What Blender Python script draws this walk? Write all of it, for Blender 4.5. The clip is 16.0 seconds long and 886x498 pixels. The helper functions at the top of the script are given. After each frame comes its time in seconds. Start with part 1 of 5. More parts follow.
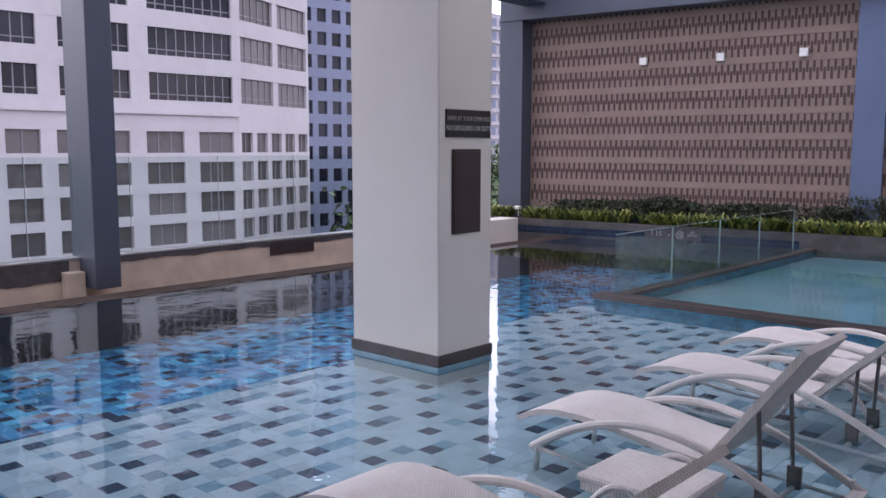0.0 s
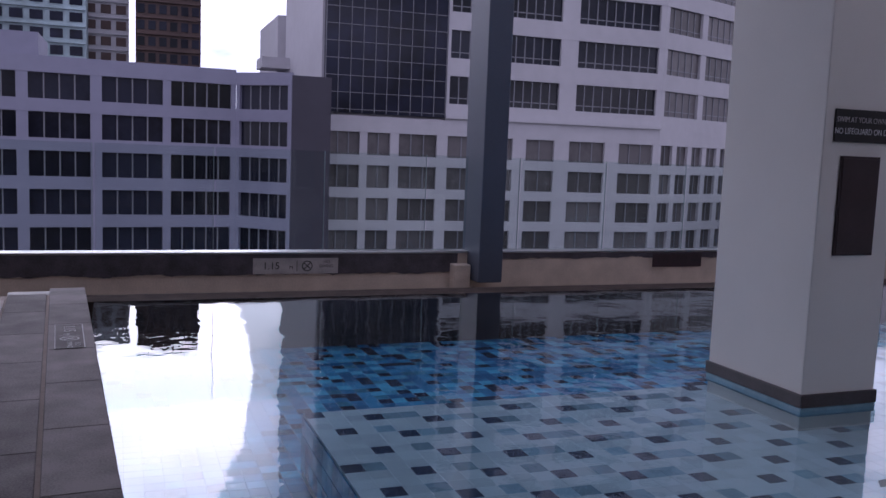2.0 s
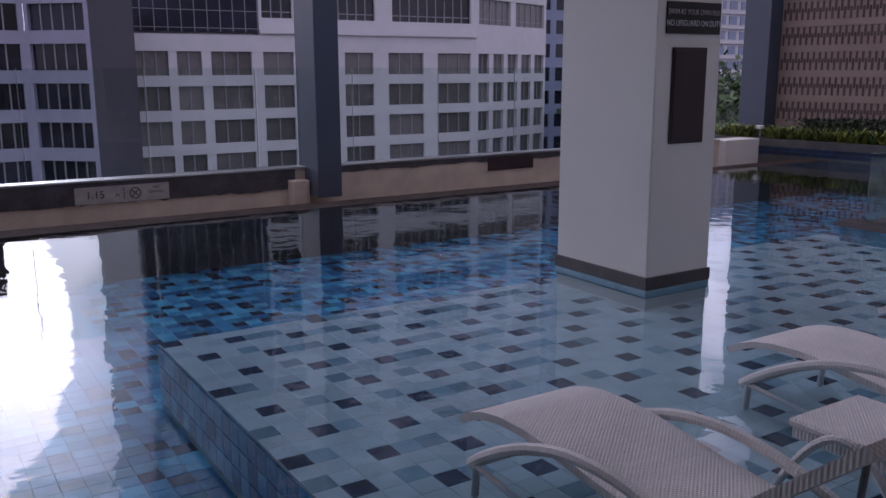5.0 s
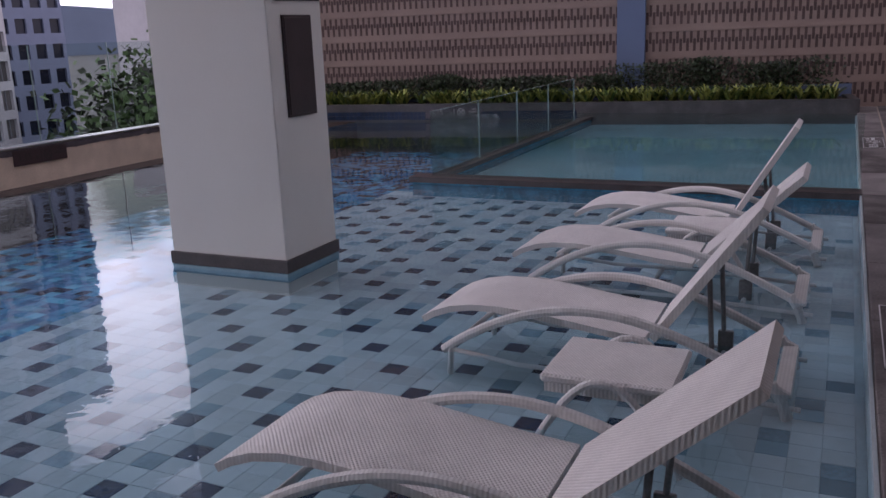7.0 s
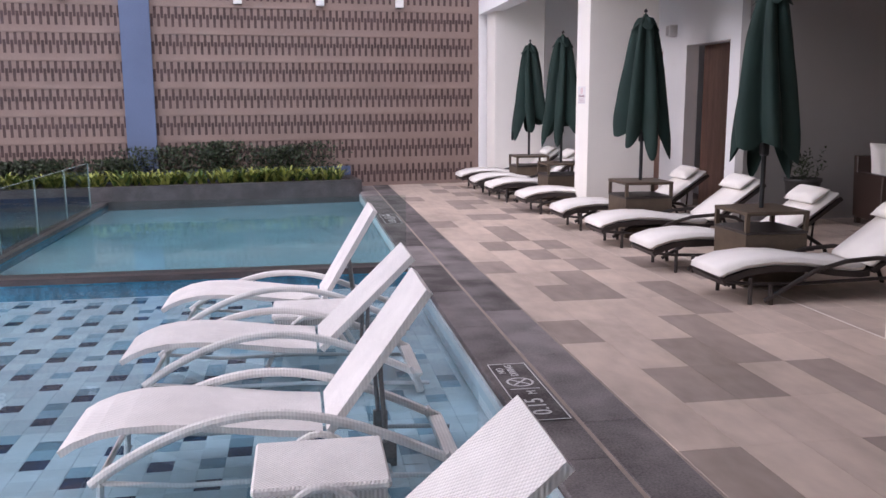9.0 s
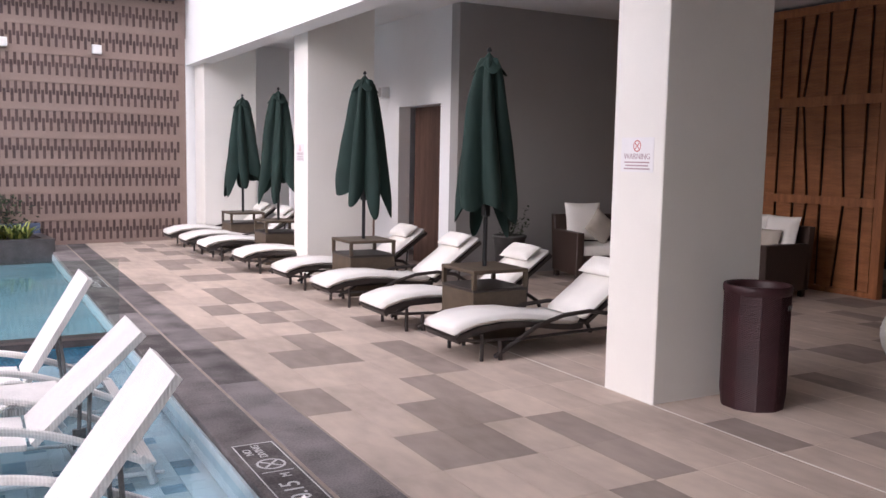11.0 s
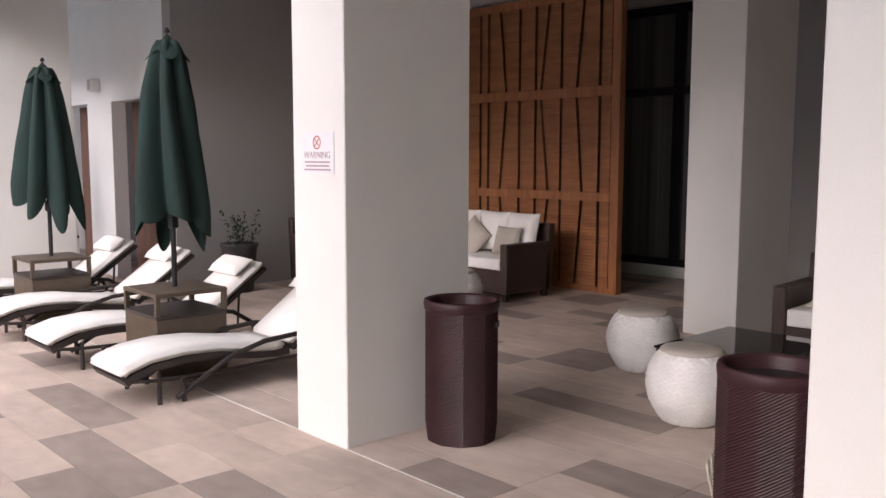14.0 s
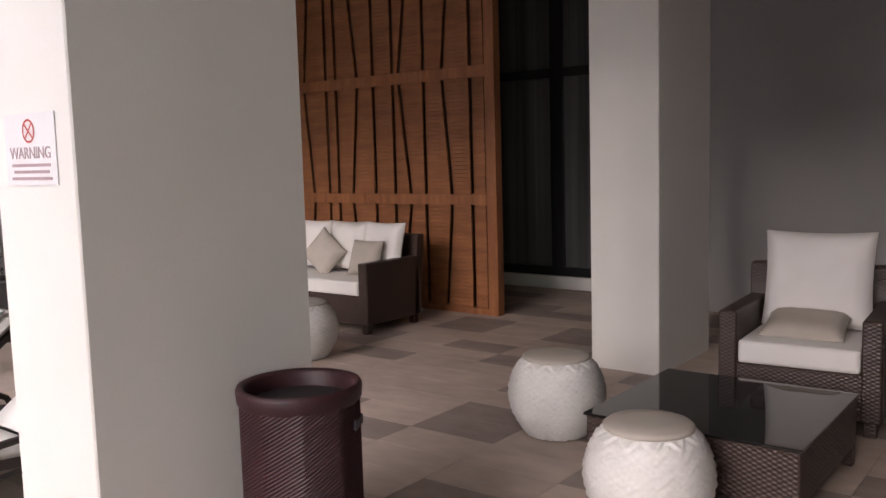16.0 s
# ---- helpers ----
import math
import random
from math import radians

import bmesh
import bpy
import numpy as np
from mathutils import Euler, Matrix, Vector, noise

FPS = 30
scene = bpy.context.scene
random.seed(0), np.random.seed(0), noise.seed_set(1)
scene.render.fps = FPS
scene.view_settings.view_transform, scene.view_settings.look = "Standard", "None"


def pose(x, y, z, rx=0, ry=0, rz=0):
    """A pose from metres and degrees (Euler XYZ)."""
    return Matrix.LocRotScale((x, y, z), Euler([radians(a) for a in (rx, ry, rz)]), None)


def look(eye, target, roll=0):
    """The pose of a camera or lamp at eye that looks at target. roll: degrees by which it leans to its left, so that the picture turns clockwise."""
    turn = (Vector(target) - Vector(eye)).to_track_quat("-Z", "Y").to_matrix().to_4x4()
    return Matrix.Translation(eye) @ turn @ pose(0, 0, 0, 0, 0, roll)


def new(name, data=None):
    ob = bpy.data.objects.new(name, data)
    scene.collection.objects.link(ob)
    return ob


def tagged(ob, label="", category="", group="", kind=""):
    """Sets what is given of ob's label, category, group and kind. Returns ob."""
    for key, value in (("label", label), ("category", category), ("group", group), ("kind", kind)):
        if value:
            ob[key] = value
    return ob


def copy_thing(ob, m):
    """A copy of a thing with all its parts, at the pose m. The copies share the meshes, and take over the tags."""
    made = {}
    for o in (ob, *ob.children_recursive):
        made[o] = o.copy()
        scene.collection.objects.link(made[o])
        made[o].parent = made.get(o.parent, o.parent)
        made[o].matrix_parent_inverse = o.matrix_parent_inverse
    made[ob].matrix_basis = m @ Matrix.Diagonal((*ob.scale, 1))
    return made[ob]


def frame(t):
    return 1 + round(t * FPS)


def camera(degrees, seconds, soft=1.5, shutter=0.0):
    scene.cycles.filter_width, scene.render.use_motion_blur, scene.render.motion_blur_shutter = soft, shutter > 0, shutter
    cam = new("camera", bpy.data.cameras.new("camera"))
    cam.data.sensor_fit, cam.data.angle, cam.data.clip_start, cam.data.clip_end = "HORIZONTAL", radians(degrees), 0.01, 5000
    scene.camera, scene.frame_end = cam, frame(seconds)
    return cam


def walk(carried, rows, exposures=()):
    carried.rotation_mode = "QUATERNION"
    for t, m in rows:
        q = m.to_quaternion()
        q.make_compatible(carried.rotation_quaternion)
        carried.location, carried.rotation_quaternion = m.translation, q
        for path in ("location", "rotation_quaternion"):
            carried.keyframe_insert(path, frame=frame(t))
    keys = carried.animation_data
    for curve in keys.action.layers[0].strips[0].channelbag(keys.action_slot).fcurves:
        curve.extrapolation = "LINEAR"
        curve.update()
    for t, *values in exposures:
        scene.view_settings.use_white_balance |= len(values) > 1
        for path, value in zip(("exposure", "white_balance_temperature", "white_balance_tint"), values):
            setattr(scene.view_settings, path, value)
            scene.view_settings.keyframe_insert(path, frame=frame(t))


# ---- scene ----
cam = camera(54.2, 16.0)
PATH = [
    (0, (-0.126, 0.287, 1.542), (-1.459, 1.76, 1.309), 0.1),
    (0.5, (-0.114, 0.485, 1.518), (-1.654, 1.734, 1.257), 0.9),
    (1, (-0.167, 0.63, 1.504), (-1.851, 1.682, 1.262), 0.9),
    (1.5, (-0.176, 0.696, 1.495), (-1.966, 1.557, 1.258), 1.0),
    (2, (-0.141, 0.822, 1.455), (-1.999, 1.528, 1.234), 2.2),
    (2.5, (-0.082, 0.829, 1.462), (-1.982, 1.433, 1.298), 1.7),
    (3, (-0.062, 0.848, 1.425), (-1.975, 1.415, 1.289), 0.8),
    (3.2, (-0.058, 0.85, 1.404), (-1.963, 1.441, 1.255), 0.4),
    (5.3, (-0.39, 0.646, 1.385), (-1.987, 1.77, 0.958), 0.2),
    (5.5, (-0.472, 0.615, 1.379), (-2.031, 1.794, 0.956), 0.6),
    (6, (-0.655, 0.602, 1.376), (-2.071, 1.958, 0.96), 0.7),
    (6.5, (-0.916, 0.512, 1.387), (-2.035, 2.103, 0.922), -1.4),
    (7, (-1.165, 0.465, 1.398), (-1.985, 2.223, 0.91), -2.2),
    (7.5, (-1.417, 0.441, 1.424), (-1.935, 2.321, 0.978), -1.5),
    (8, (-1.63, 0.388, 1.449), (-1.81, 2.333, 1.017), -0.7),
    (8.5, (-1.799, 0.383, 1.458), (-1.699, 2.34, 1.059), 0.1),
    (9, (-1.939, 0.478, 1.466), (-1.62, 2.424, 1.129), -0.3),
    (9.5, (-2.049, 0.551, 1.489), (-1.514, 2.455, 1.197), 0.4),
    (9.7, (-2.109, 0.605, 1.477), (-1.483, 2.484, 1.201), 0.7),
    (11.8, (-2.086, 0.806, 1.537), (-0.933, 2.425, 1.316), 0.2),
    (12, (-2.019, 0.836, 1.526), (-0.799, 2.402, 1.286), -0.0),
    (12.5, (-1.88, 0.858, 1.535), (-0.494, 2.275, 1.274), -0.6),
    (13, (-1.644, 0.969, 1.53), (-0.176, 2.31, 1.315), -1.6),
    (13.5, (-1.369, 1.035, 1.523), (0.063, 2.414, 1.31), -1.7),
    (14, (-1.023, 1.122, 1.536), (0.327, 2.583, 1.322), 0.1),
    (14.5, (-0.686, 1.399, 1.518), (0.683, 2.839, 1.293), -0.5),
    (15, (-0.379, 1.687, 1.497), (1.04, 3.079, 1.278), -1.0),
    (15.5, (-0.057, 2.027, 1.495), (1.418, 3.362, 1.285), -1.0),
    (16, (0.284, 2.357, 1.498), (1.855, 3.575, 1.283), -1.6),
]
EXPOSURES = [(0, -1.0, 6050, 29), (1.0, -1.8, 5800, 32), (3.2, -2.35, 5550, 37), (5.3, -2.1, 5850, 36), (6.0, -1.45, 6050, 32), (6.5, -1.35, 6150, 31), (7, -1.9, 6150, 34), (7.5, -2.1, 6050, 34), (8, -1.2, 6100, 31), (9, -0.55, 6200, 28), (9.7, -0.5, 6300, 27), (12, -0.05, 6400, 24), (16, 0.1, 6600, 22)]
walk(cam, [(t, look(eye, target, roll)) for t, eye, target, roll in PATH], EXPOSURES)

# ---- light ----
SUN_AZ, SUN_EL = 266.0, 15.0      # degrees: azimuth clockwise from +y, elevation
world = bpy.data.worlds.new("sky")
scene.world = world
world.use_nodes = True
wn, wl = world.node_tree.nodes, world.node_tree.links
wn.clear()
w_out, w_bg = wn.new("ShaderNodeOutputWorld"), wn.new("ShaderNodeBackground")
sky = wn.new("ShaderNodeTexSky")
sky.sky_type, sky.sun_disc = "NISHITA", False
sky.sun_elevation, sky.sun_rotation = radians(SUN_EL), radians(SUN_AZ)
sky.air_density, sky.dust_density = 1.2, 1.5
w_map, w_co = wn.new("ShaderNodeMapping"), wn.new("ShaderNodeTexCoord")
w_map.inputs["Scale"].default_value = (1.0, 1.0, 2.2)
w_map.inputs["Location"].default_value = (2.1, 1.3, 0.7)
cloud = wn.new("ShaderNodeTexNoise")
cloud.inputs["Scale"].default_value, cloud.inputs["Detail"].default_value, cloud.inputs["Roughness"].default_value = 3.4, 9.0, 0.56
ramp = wn.new("ShaderNodeValToRGB")
ramp.color_ramp.elements[0].position, ramp.color_ramp.elements[1].position = 0.40, 0.55
mixc = wn.new("ShaderNodeMix")
mixc.data_type = "RGBA"
bw, gain = wn.new("ShaderNodeRGBToBW"), wn.new("ShaderNodeMath")
gain.operation = "MULTIPLY"
gain.inputs[1].default_value = 13.0
wl.new(sky.outputs["Color"], bw.inputs["Color"])
wl.new(bw.outputs["Val"], gain.inputs[0])
cap = wn.new("ShaderNodeMath")
cap.operation = "MINIMUM"
cap.inputs[1].default_value = 58.0
wl.new(gain.outputs[0], cap.inputs[0])
least = wn.new("ShaderNodeMath")
least.operation = "MAXIMUM"
least.inputs[1].default_value = 35.0
wl.new(cap.outputs[0], least.inputs[0])
wl.new(least.outputs[0], mixc.inputs["B"])
wl.new(w_co.outputs["Generated"], w_map.inputs["Vector"])
wl.new(w_map.outputs["Vector"], cloud.inputs["Vector"])
wl.new(cloud.outputs["Fac"], ramp.inputs["Fac"])
wl.new(ramp.outputs["Color"], mixc.inputs["Factor"])
lift = wn.new("ShaderNodeVectorMath")
lift.operation = "SCALE"
lift.inputs["Scale"].default_value = 1.7
wl.new(sky.outputs["Color"], lift.inputs[0])
deep = wn.new("ShaderNodeVectorMath")
deep.operation = "MINIMUM"
deep.inputs[1].default_value = (12.0, 18.0, 30.0)
wl.new(lift.outputs[0], deep.inputs[0])
wl.new(deep.outputs[0], mixc.inputs["A"])
wl.new(mixc.outputs["Result"], w_bg.inputs["Color"])
w_bg.inputs["Strength"].default_value = 0.15
wl.new(w_bg.outputs["Background"], w_out.inputs["Surface"])
sun = new("sun", bpy.data.lights.new("sun", "SUN"))
sun.data.energy, sun.data.angle, sun.data.color = 2.2, radians(24), (1.0, 0.92, 0.82)
a = radians(SUN_AZ)
sun.matrix_world = look((0, 0, 30), (-math.sin(a), -math.cos(a), 30 - math.tan(radians(SUN_EL))))

# ---- materials ----
def mat(name, color, rough=0.6, metal=0.0, var=0.12, scale=6.0, fine=60.0, bump=0.15, dist=0.004, spec=0.5, color2=None, stretch=None, island=0.0, objrand=0.0, wave=None):
    """Principled surface with stains at a large scale, grain at a small one and a fine relief."""
    m = bpy.data.materials.new(name)
    m.use_nodes = True
    n, l = m.node_tree.nodes, m.node_tree.links
    b = n["Principled BSDF"]
    b.inputs["Roughness"].default_value, b.inputs["Metallic"].default_value = rough, metal
    b.inputs["Specular IOR Level"].default_value = spec
    co, mp = n.new("ShaderNodeTexCoord"), n.new("ShaderNodeMapping")
    geo = n.new("ShaderNodeNewGeometry")
    if stretch:
        mp.inputs["Scale"].default_value = stretch
    l.new(geo.outputs["Position"], mp.inputs["Vector"])
    big, small = n.new("ShaderNodeTexNoise"), n.new("ShaderNodeTexNoise")
    big.inputs["Scale"].default_value, big.inputs["Detail"].default_value = scale, 4
    small.inputs["Scale"].default_value, small.inputs["Detail"].default_value = fine, 3
    l.new(mp.outputs["Vector"], big.inputs["Vector"])
    l.new(mp.outputs["Vector"], small.inputs["Vector"])
    add = n.new("ShaderNodeMath")
    add.operation = "MULTIPLY_ADD"
    add.inputs[1].default_value = 0.6
    l.new(big.outputs["Fac"], add.inputs[0])
    sm = n.new("ShaderNodeMath")
    sm.operation = "MULTIPLY"
    sm.inputs[1].default_value = 0.4
    l.new(small.outputs["Fac"], sm.inputs[0])
    l.new(sm.outputs[0], add.inputs[2])
    fac = add.outputs[0]
    if island or objrand:
        src = n.new("ShaderNodeObjectInfo").outputs["Random"] if objrand else geo.outputs["Random Per Island"]
        k = n.new("ShaderNodeMath")
        k.operation = "MULTIPLY_ADD"
        k.inputs[1].default_value = island or objrand
        l.new(src, k.inputs[0])
        k2 = n.new("ShaderNodeMath")
        k2.operation = "SUBTRACT"
        k2.inputs[1].default_value = 0.5 * (island or objrand)
        l.new(fac, k2.inputs[0])
        l.new(k2.outputs[0], k.inputs[2])
        fac = k.outputs[0]
    r = n.new("ShaderNodeValToRGB")
    c2 = color2 or [max(0.0, c * (1 - 2.2 * var)) for c in color]
    c1 = [min(1.0, c * (1 + 0.8 * var)) for c in color]
    r.color_ramp.elements[0].position, r.color_ramp.elements[1].position = 0.32, 0.68
    r.color_ramp.elements[0].color, r.color_ramp.elements[1].color = (*c2, 1), (*c1, 1)
    l.new(fac, r.inputs["Fac"])
    l.new(r.outputs["Color"], b.inputs["Base Color"])
    if bump:
        bp = n.new("ShaderNodeBump")
        bp.inputs["Strength"].default_value, bp.inputs["Distance"].default_value = bump, dist
        h = small.outputs["Fac"]
        if wave:
            wv = n.new("ShaderNodeTexWave")
            wv.bands_direction = wave[0]
            wv.inputs["Scale"].default_value = wave[1]
            wv.inputs["Distortion"].default_value = 0.3
            l.new(geo.outputs["Position"], wv.inputs["Vector"])
            h = wv.outputs["Fac"]
        l.new(h, bp.inputs["Height"])
        l.new(bp.outputs["Normal"], b.inputs["Normal"])
    return m


def weave(name, color, sx, sy, sz, rough=0.55, depth=0.004, dark=0.45):
    """Woven cord: a chequer of over and under strands in object space, with relief."""
    m = mat(name, color, rough, var=0.06, bump=0)
    n, l = m.node_tree.nodes, m.node_tree.links
    b = n["Principled BSDF"]
    geo = n.new("ShaderNodeTexCoord")
    mp = n.new("ShaderNodeMapping")
    mp.inputs["Scale"].default_value = (sx, sy, sz)
    l.new(geo.outputs["Object"], mp.inputs["Vector"])
    sep = n.new("ShaderNodeSeparateXYZ")
    l.new(mp.outputs["Vector"], sep.inputs["Vector"])
    prod = None
    for ax in "XYZ":
        if {"X": sx, "Y": sy, "Z": sz}[ax] == 0:
            continue
        s = n.new("ShaderNodeMath")
        s.operation = "SINE"
        l.new(sep.outputs[ax], s.inputs[0])
        if prod is None:
            prod = s.outputs[0]
        else:
            p = n.new("ShaderNodeMath")
            p.operation = "MULTIPLY"
            l.new(prod, p.inputs[0])
            l.new(s.outputs[0], p.inputs[1])
            prod = p.outputs[0]
    mr = n.new("ShaderNodeMapRange")
    mr.inputs["From Min"].default_value, mr.inputs["From Max"].default_value = -0.8, 0.8
    l.new(prod, mr.inputs["Value"])
    mx = n.new("ShaderNodeMix")
    mx.data_type, mx.blend_type = "RGBA", "MULTIPLY"
    dk = n.new("ShaderNodeMapRange")
    dk.inputs["To Min"].default_value, dk.inputs["To Max"].default_value = 1 - dark, 1.0
    l.new(mr.outputs["Result"], dk.inputs["Value"])
    old = b.inputs["Base Color"].links[0].from_socket
    mx.inputs["Factor"].default_value = 1.0
    l.new(old, mx.inputs["A"])
    l.new(dk.outputs["Result"], mx.inputs["B"])
    l.new(mx.outputs["Result"], b.inputs["Base Color"])
    bp = n.new("ShaderNodeBump")
    bp.inputs["Strength"].default_value, bp.inputs["Distance"].default_value = 0.8, depth
    l.new(mr.outputs["Result"], bp.inputs["Height"])
    l.new(bp.outputs["Normal"], b.inputs["Normal"])
    return m


def glassy(name, tint, gloss=1.0, ior=1.45, rough=0.0, waves=0.0):
    """Clear sheet: lets light through with a tint, mirrors by Fresnel."""
    m = bpy.data.materials.new(name)
    m.use_nodes = True
    n, l = m.node_tree.nodes, m.node_tree.links
    n.clear()
    out, mix = n.new("ShaderNodeOutputMaterial"), n.new("ShaderNodeMixShader")
    tr, gl, lw = n.new("ShaderNodeBsdfTransparent"), n.new("ShaderNodeBsdfGlossy"), n.new("ShaderNodeLayerWeight")
    lw.inputs["Blend"].default_value = 0.5
    f0 = ((ior - 1) / (ior + 1)) ** 2
    tr.inputs["Color"].default_value = (*tint, 1)
    gl.inputs["Color"].default_value = (gloss, gloss, gloss, 1)
    gl.inputs["Roughness"].default_value = rough
    if waves:
        geo, n1, n2, bp = n.new("ShaderNodeNewGeometry"), n.new("ShaderNodeTexNoise"), n.new("ShaderNodeTexNoise"), n.new("ShaderNodeBump")
        n1.inputs["Scale"].default_value, n1.inputs["Detail"].default_value = 1.6, 2
        n2.inputs["Scale"].default_value, n2.inputs["Detail"].default_value = 9.0, 2
        for q in (n1, n2):
            l.new(geo.outputs["Position"], q.inputs["Vector"])
        ad = n.new("ShaderNodeMath")
        ad.operation = "MULTIPLY_ADD"
        ad.inputs[1].default_value = 0.18
        l.new(n2.outputs["Fac"], ad.inputs[0])
        l.new(n1.outputs["Fac"], ad.inputs[2])
        bp.inputs["Strength"].default_value, bp.inputs["Distance"].default_value = 1.0, waves
        l.new(ad.outputs[0], bp.inputs["Height"])
        l.new(bp.outputs["Normal"], gl.inputs["Normal"])
    pw, sc = n.new("ShaderNodeMath"), n.new("ShaderNodeMath")
    pw.operation, sc.operation = "POWER", "MULTIPLY_ADD"
    pw.inputs[1].default_value, sc.inputs[1].default_value, sc.inputs[2].default_value = 5.0, 1 - f0, f0
    l.new(lw.outputs["Facing"], pw.inputs[0])
    l.new(pw.outputs[0], sc.inputs[0])
    l.new(sc.outputs[0], mix.inputs["Fac"])
    l.new(tr.outputs["BSDF"], mix.inputs[1])
    l.new(gl.outputs["BSDF"], mix.inputs[2])
    l.new(mix.outputs["Shader"], out.inputs["Surface"])
    return m


M_PAINT = mat("cream wall paint", (0.78, 0.75, 0.70), 0.75, var=0.03, scale=1.5, fine=180, bump=0.06, dist=0.002)
M_WHITE = mat("white wall paint", (0.80, 0.80, 0.80), 0.7, var=0.03, scale=1.2, fine=160, bump=0.05, dist=0.002)
M_GREYWALL = mat("grey wall paint", (0.33, 0.32, 0.31), 0.8, var=0.04, scale=1.0, fine=150, bump=0.05, dist=0.002)
M_DARKSTONE = mat("dark slate stone", (0.085, 0.078, 0.078), 0.5, var=0.25, scale=5, fine=70, bump=0.2, objrand=0.35)
M_DARKTRIM = mat("dark plum stone trim", (0.075, 0.06, 0.06), 0.45, var=0.2, scale=5, fine=70, bump=0.15)
M_LIP = mat("wet brown lip stone", (0.055, 0.038, 0.032), 0.9, var=0.25, scale=6, fine=80, bump=0.3, spec=0.1)
M_COPING = mat("grey granite coping", (0.20, 0.18, 0.178), 0.7, spec=0.15, var=0.3, scale=3.5, fine=90, bump=0.2, objrand=0.25)
M_DECK_L = mat("light sandstone porcelain", (0.57, 0.465, 0.39), 0.6, spec=0.2, var=0.13, scale=1.7, fine=9, bump=0.03, stretch=(1.0, 0.45, 1.0), objrand=0.12)
M_DECK_D = mat("taupe sandstone porcelain", (0.345, 0.28, 0.242), 0.6, spec=0.2, var=0.15, scale=1.7, fine=9, bump=0.03, stretch=(1.0, 0.45, 1.0), objrand=0.12)
M_GROUT = mat("grey grout", (0.34, 0.28, 0.24), 0.9, var=0.1)
M_T_PALE = mat("pale aqua pool tile", (0.50, 0.60, 0.63), 0.25, var=0.06, scale=9, island=0.5)
M_T_TEAL = mat("teal pool tile", (0.22, 0.36, 0.43), 0.25, var=0.15, scale=9, island=0.5)
M_T_NAVY = mat("navy pool tile", (0.012, 0.03, 0.07), 0.2, var=0.2, scale=9, island=0.3)
M_T_BLUE = mat("deep blue pool tile", (0.045, 0.25, 0.43), 0.25, var=0.3, scale=9, island=0.5, color2=(0.018, 0.125, 0.27))
M_T_MIDB = mat("turquoise pool tile", (0.09, 0.42, 0.62), 0.2, var=0.25, scale=9, island=0.6)
M_KIDS = mat("sea green plaster", (0.32, 0.56, 0.62), 0.3, var=0.18, scale=2.0)
M_TGROUT = mat("pool grout", (0.44, 0.54, 0.57), 0.8, var=0.1)
M_WATER = glassy("pool water", (0.78, 0.90, 0.95), 1.0, 1.33, 0.0, 0.0042)
M_GLASS = glassy("clear balustrade glass", (0.90, 0.95, 0.94), 0.5, 1.45)
M_EDGE = mat("pale glass edge", (0.26, 0.34, 0.34), 0.2, var=0.05, bump=0)
M_BEIGE = mat("bare beige render", (0.62, 0.52, 0.43), 0.85, var=0.12, scale=3, fine=60, bump=0.25)
M_BLACKWP = mat("black waterproof coat", (0.085, 0.075, 0.088), 0.7, var=0.25, scale=7)
M_ALU = mat("dark blue grey cladding", (0.07, 0.085, 0.12), 0.45, var=0.06, scale=2)
M_PILASTER = mat("slate blue paint", (0.11, 0.15, 0.25), 0.6, var=0.06, scale=1.4)
M_BRICK_P = mat("pink sand brick panel", (0.28, 0.203, 0.172), 0.85, var=0.08, scale=2.5, fine=50, bump=0.2)
# slots are not cut into the wall; this dark colour is their shade
M_SLOT_SHADE = mat("dark recessed brick", (0.10, 0.064, 0.06), 0.85, var=0.2, scale=4)
M_STEEL = mat("brushed steel rail", (0.6, 0.6, 0.6), 0.3, 1.0, var=0.04)
M_SIGN = mat("weathered metal sign plate", (0.46, 0.43, 0.42), 0.5, 0.0, var=0.15)
M_SIGN_INK = mat("dark sign ink", (0.03, 0.03, 0.03), 0.6, var=0.05)
M_SIGN_BLACK = mat("black sign board", (0.02, 0.02, 0.022), 0.35, var=0.1)
M_WHITE_INK = mat("white engraved ink", (0.62, 0.62, 0.62), 0.7, var=0.08, scale=40)
M_PAPER = mat("white laminated paper", (0.82, 0.80, 0.80), 0.25, var=0.02)
M_RED_INK = mat("red print", (0.55, 0.10, 0.09), 0.5, var=0.05)
M_PINK_INK = mat("grey pink print", (0.42, 0.30, 0.32), 0.5, var=0.05)
M_PANEL = mat("dark brown access panel", (0.05, 0.032, 0.036), 0.4, var=0.1)
M_LOUNGE_W = weave("white woven resin", (0.86, 0.83, 0.81), 400, 330, 0, dark=0.24, depth=0.003)
M_LOUNGE_T = weave("white cord wrapped tube", (0.78, 0.76, 0.74), 420, 0, 0, dark=0.10, depth=0.0012)
M_HINGE = mat("worn grey hinge steel", (0.28, 0.27, 0.27), 0.45, 0.7, var=0.2)
M_WICKER = weave("dark brown wicker", (0.075, 0.045, 0.035), 150, 150, 300, rough=0.42, dark=0.65)
M_WICKER_P = mat("plum brown wicker", (0.042, 0.013, 0.016), 0.5, var=0.2, scale=5, fine=80, bump=0.05, spec=0.4)
M_WICKER_W = weave("white rope weave", (0.78, 0.75, 0.71), 120, 120, 210, rough=0.6, depth=0.0012, dark=0.08)
M_BLACKTUBE = mat("dark brown resin frame", (0.035, 0.027, 0.025), 0.45, var=0.12, scale=20)
M_CUSHION = mat("off white cushion fabric", (0.80, 0.77, 0.73), 0.9, var=0.03, scale=5, fine=400, bump=0.12, dist=0.002)
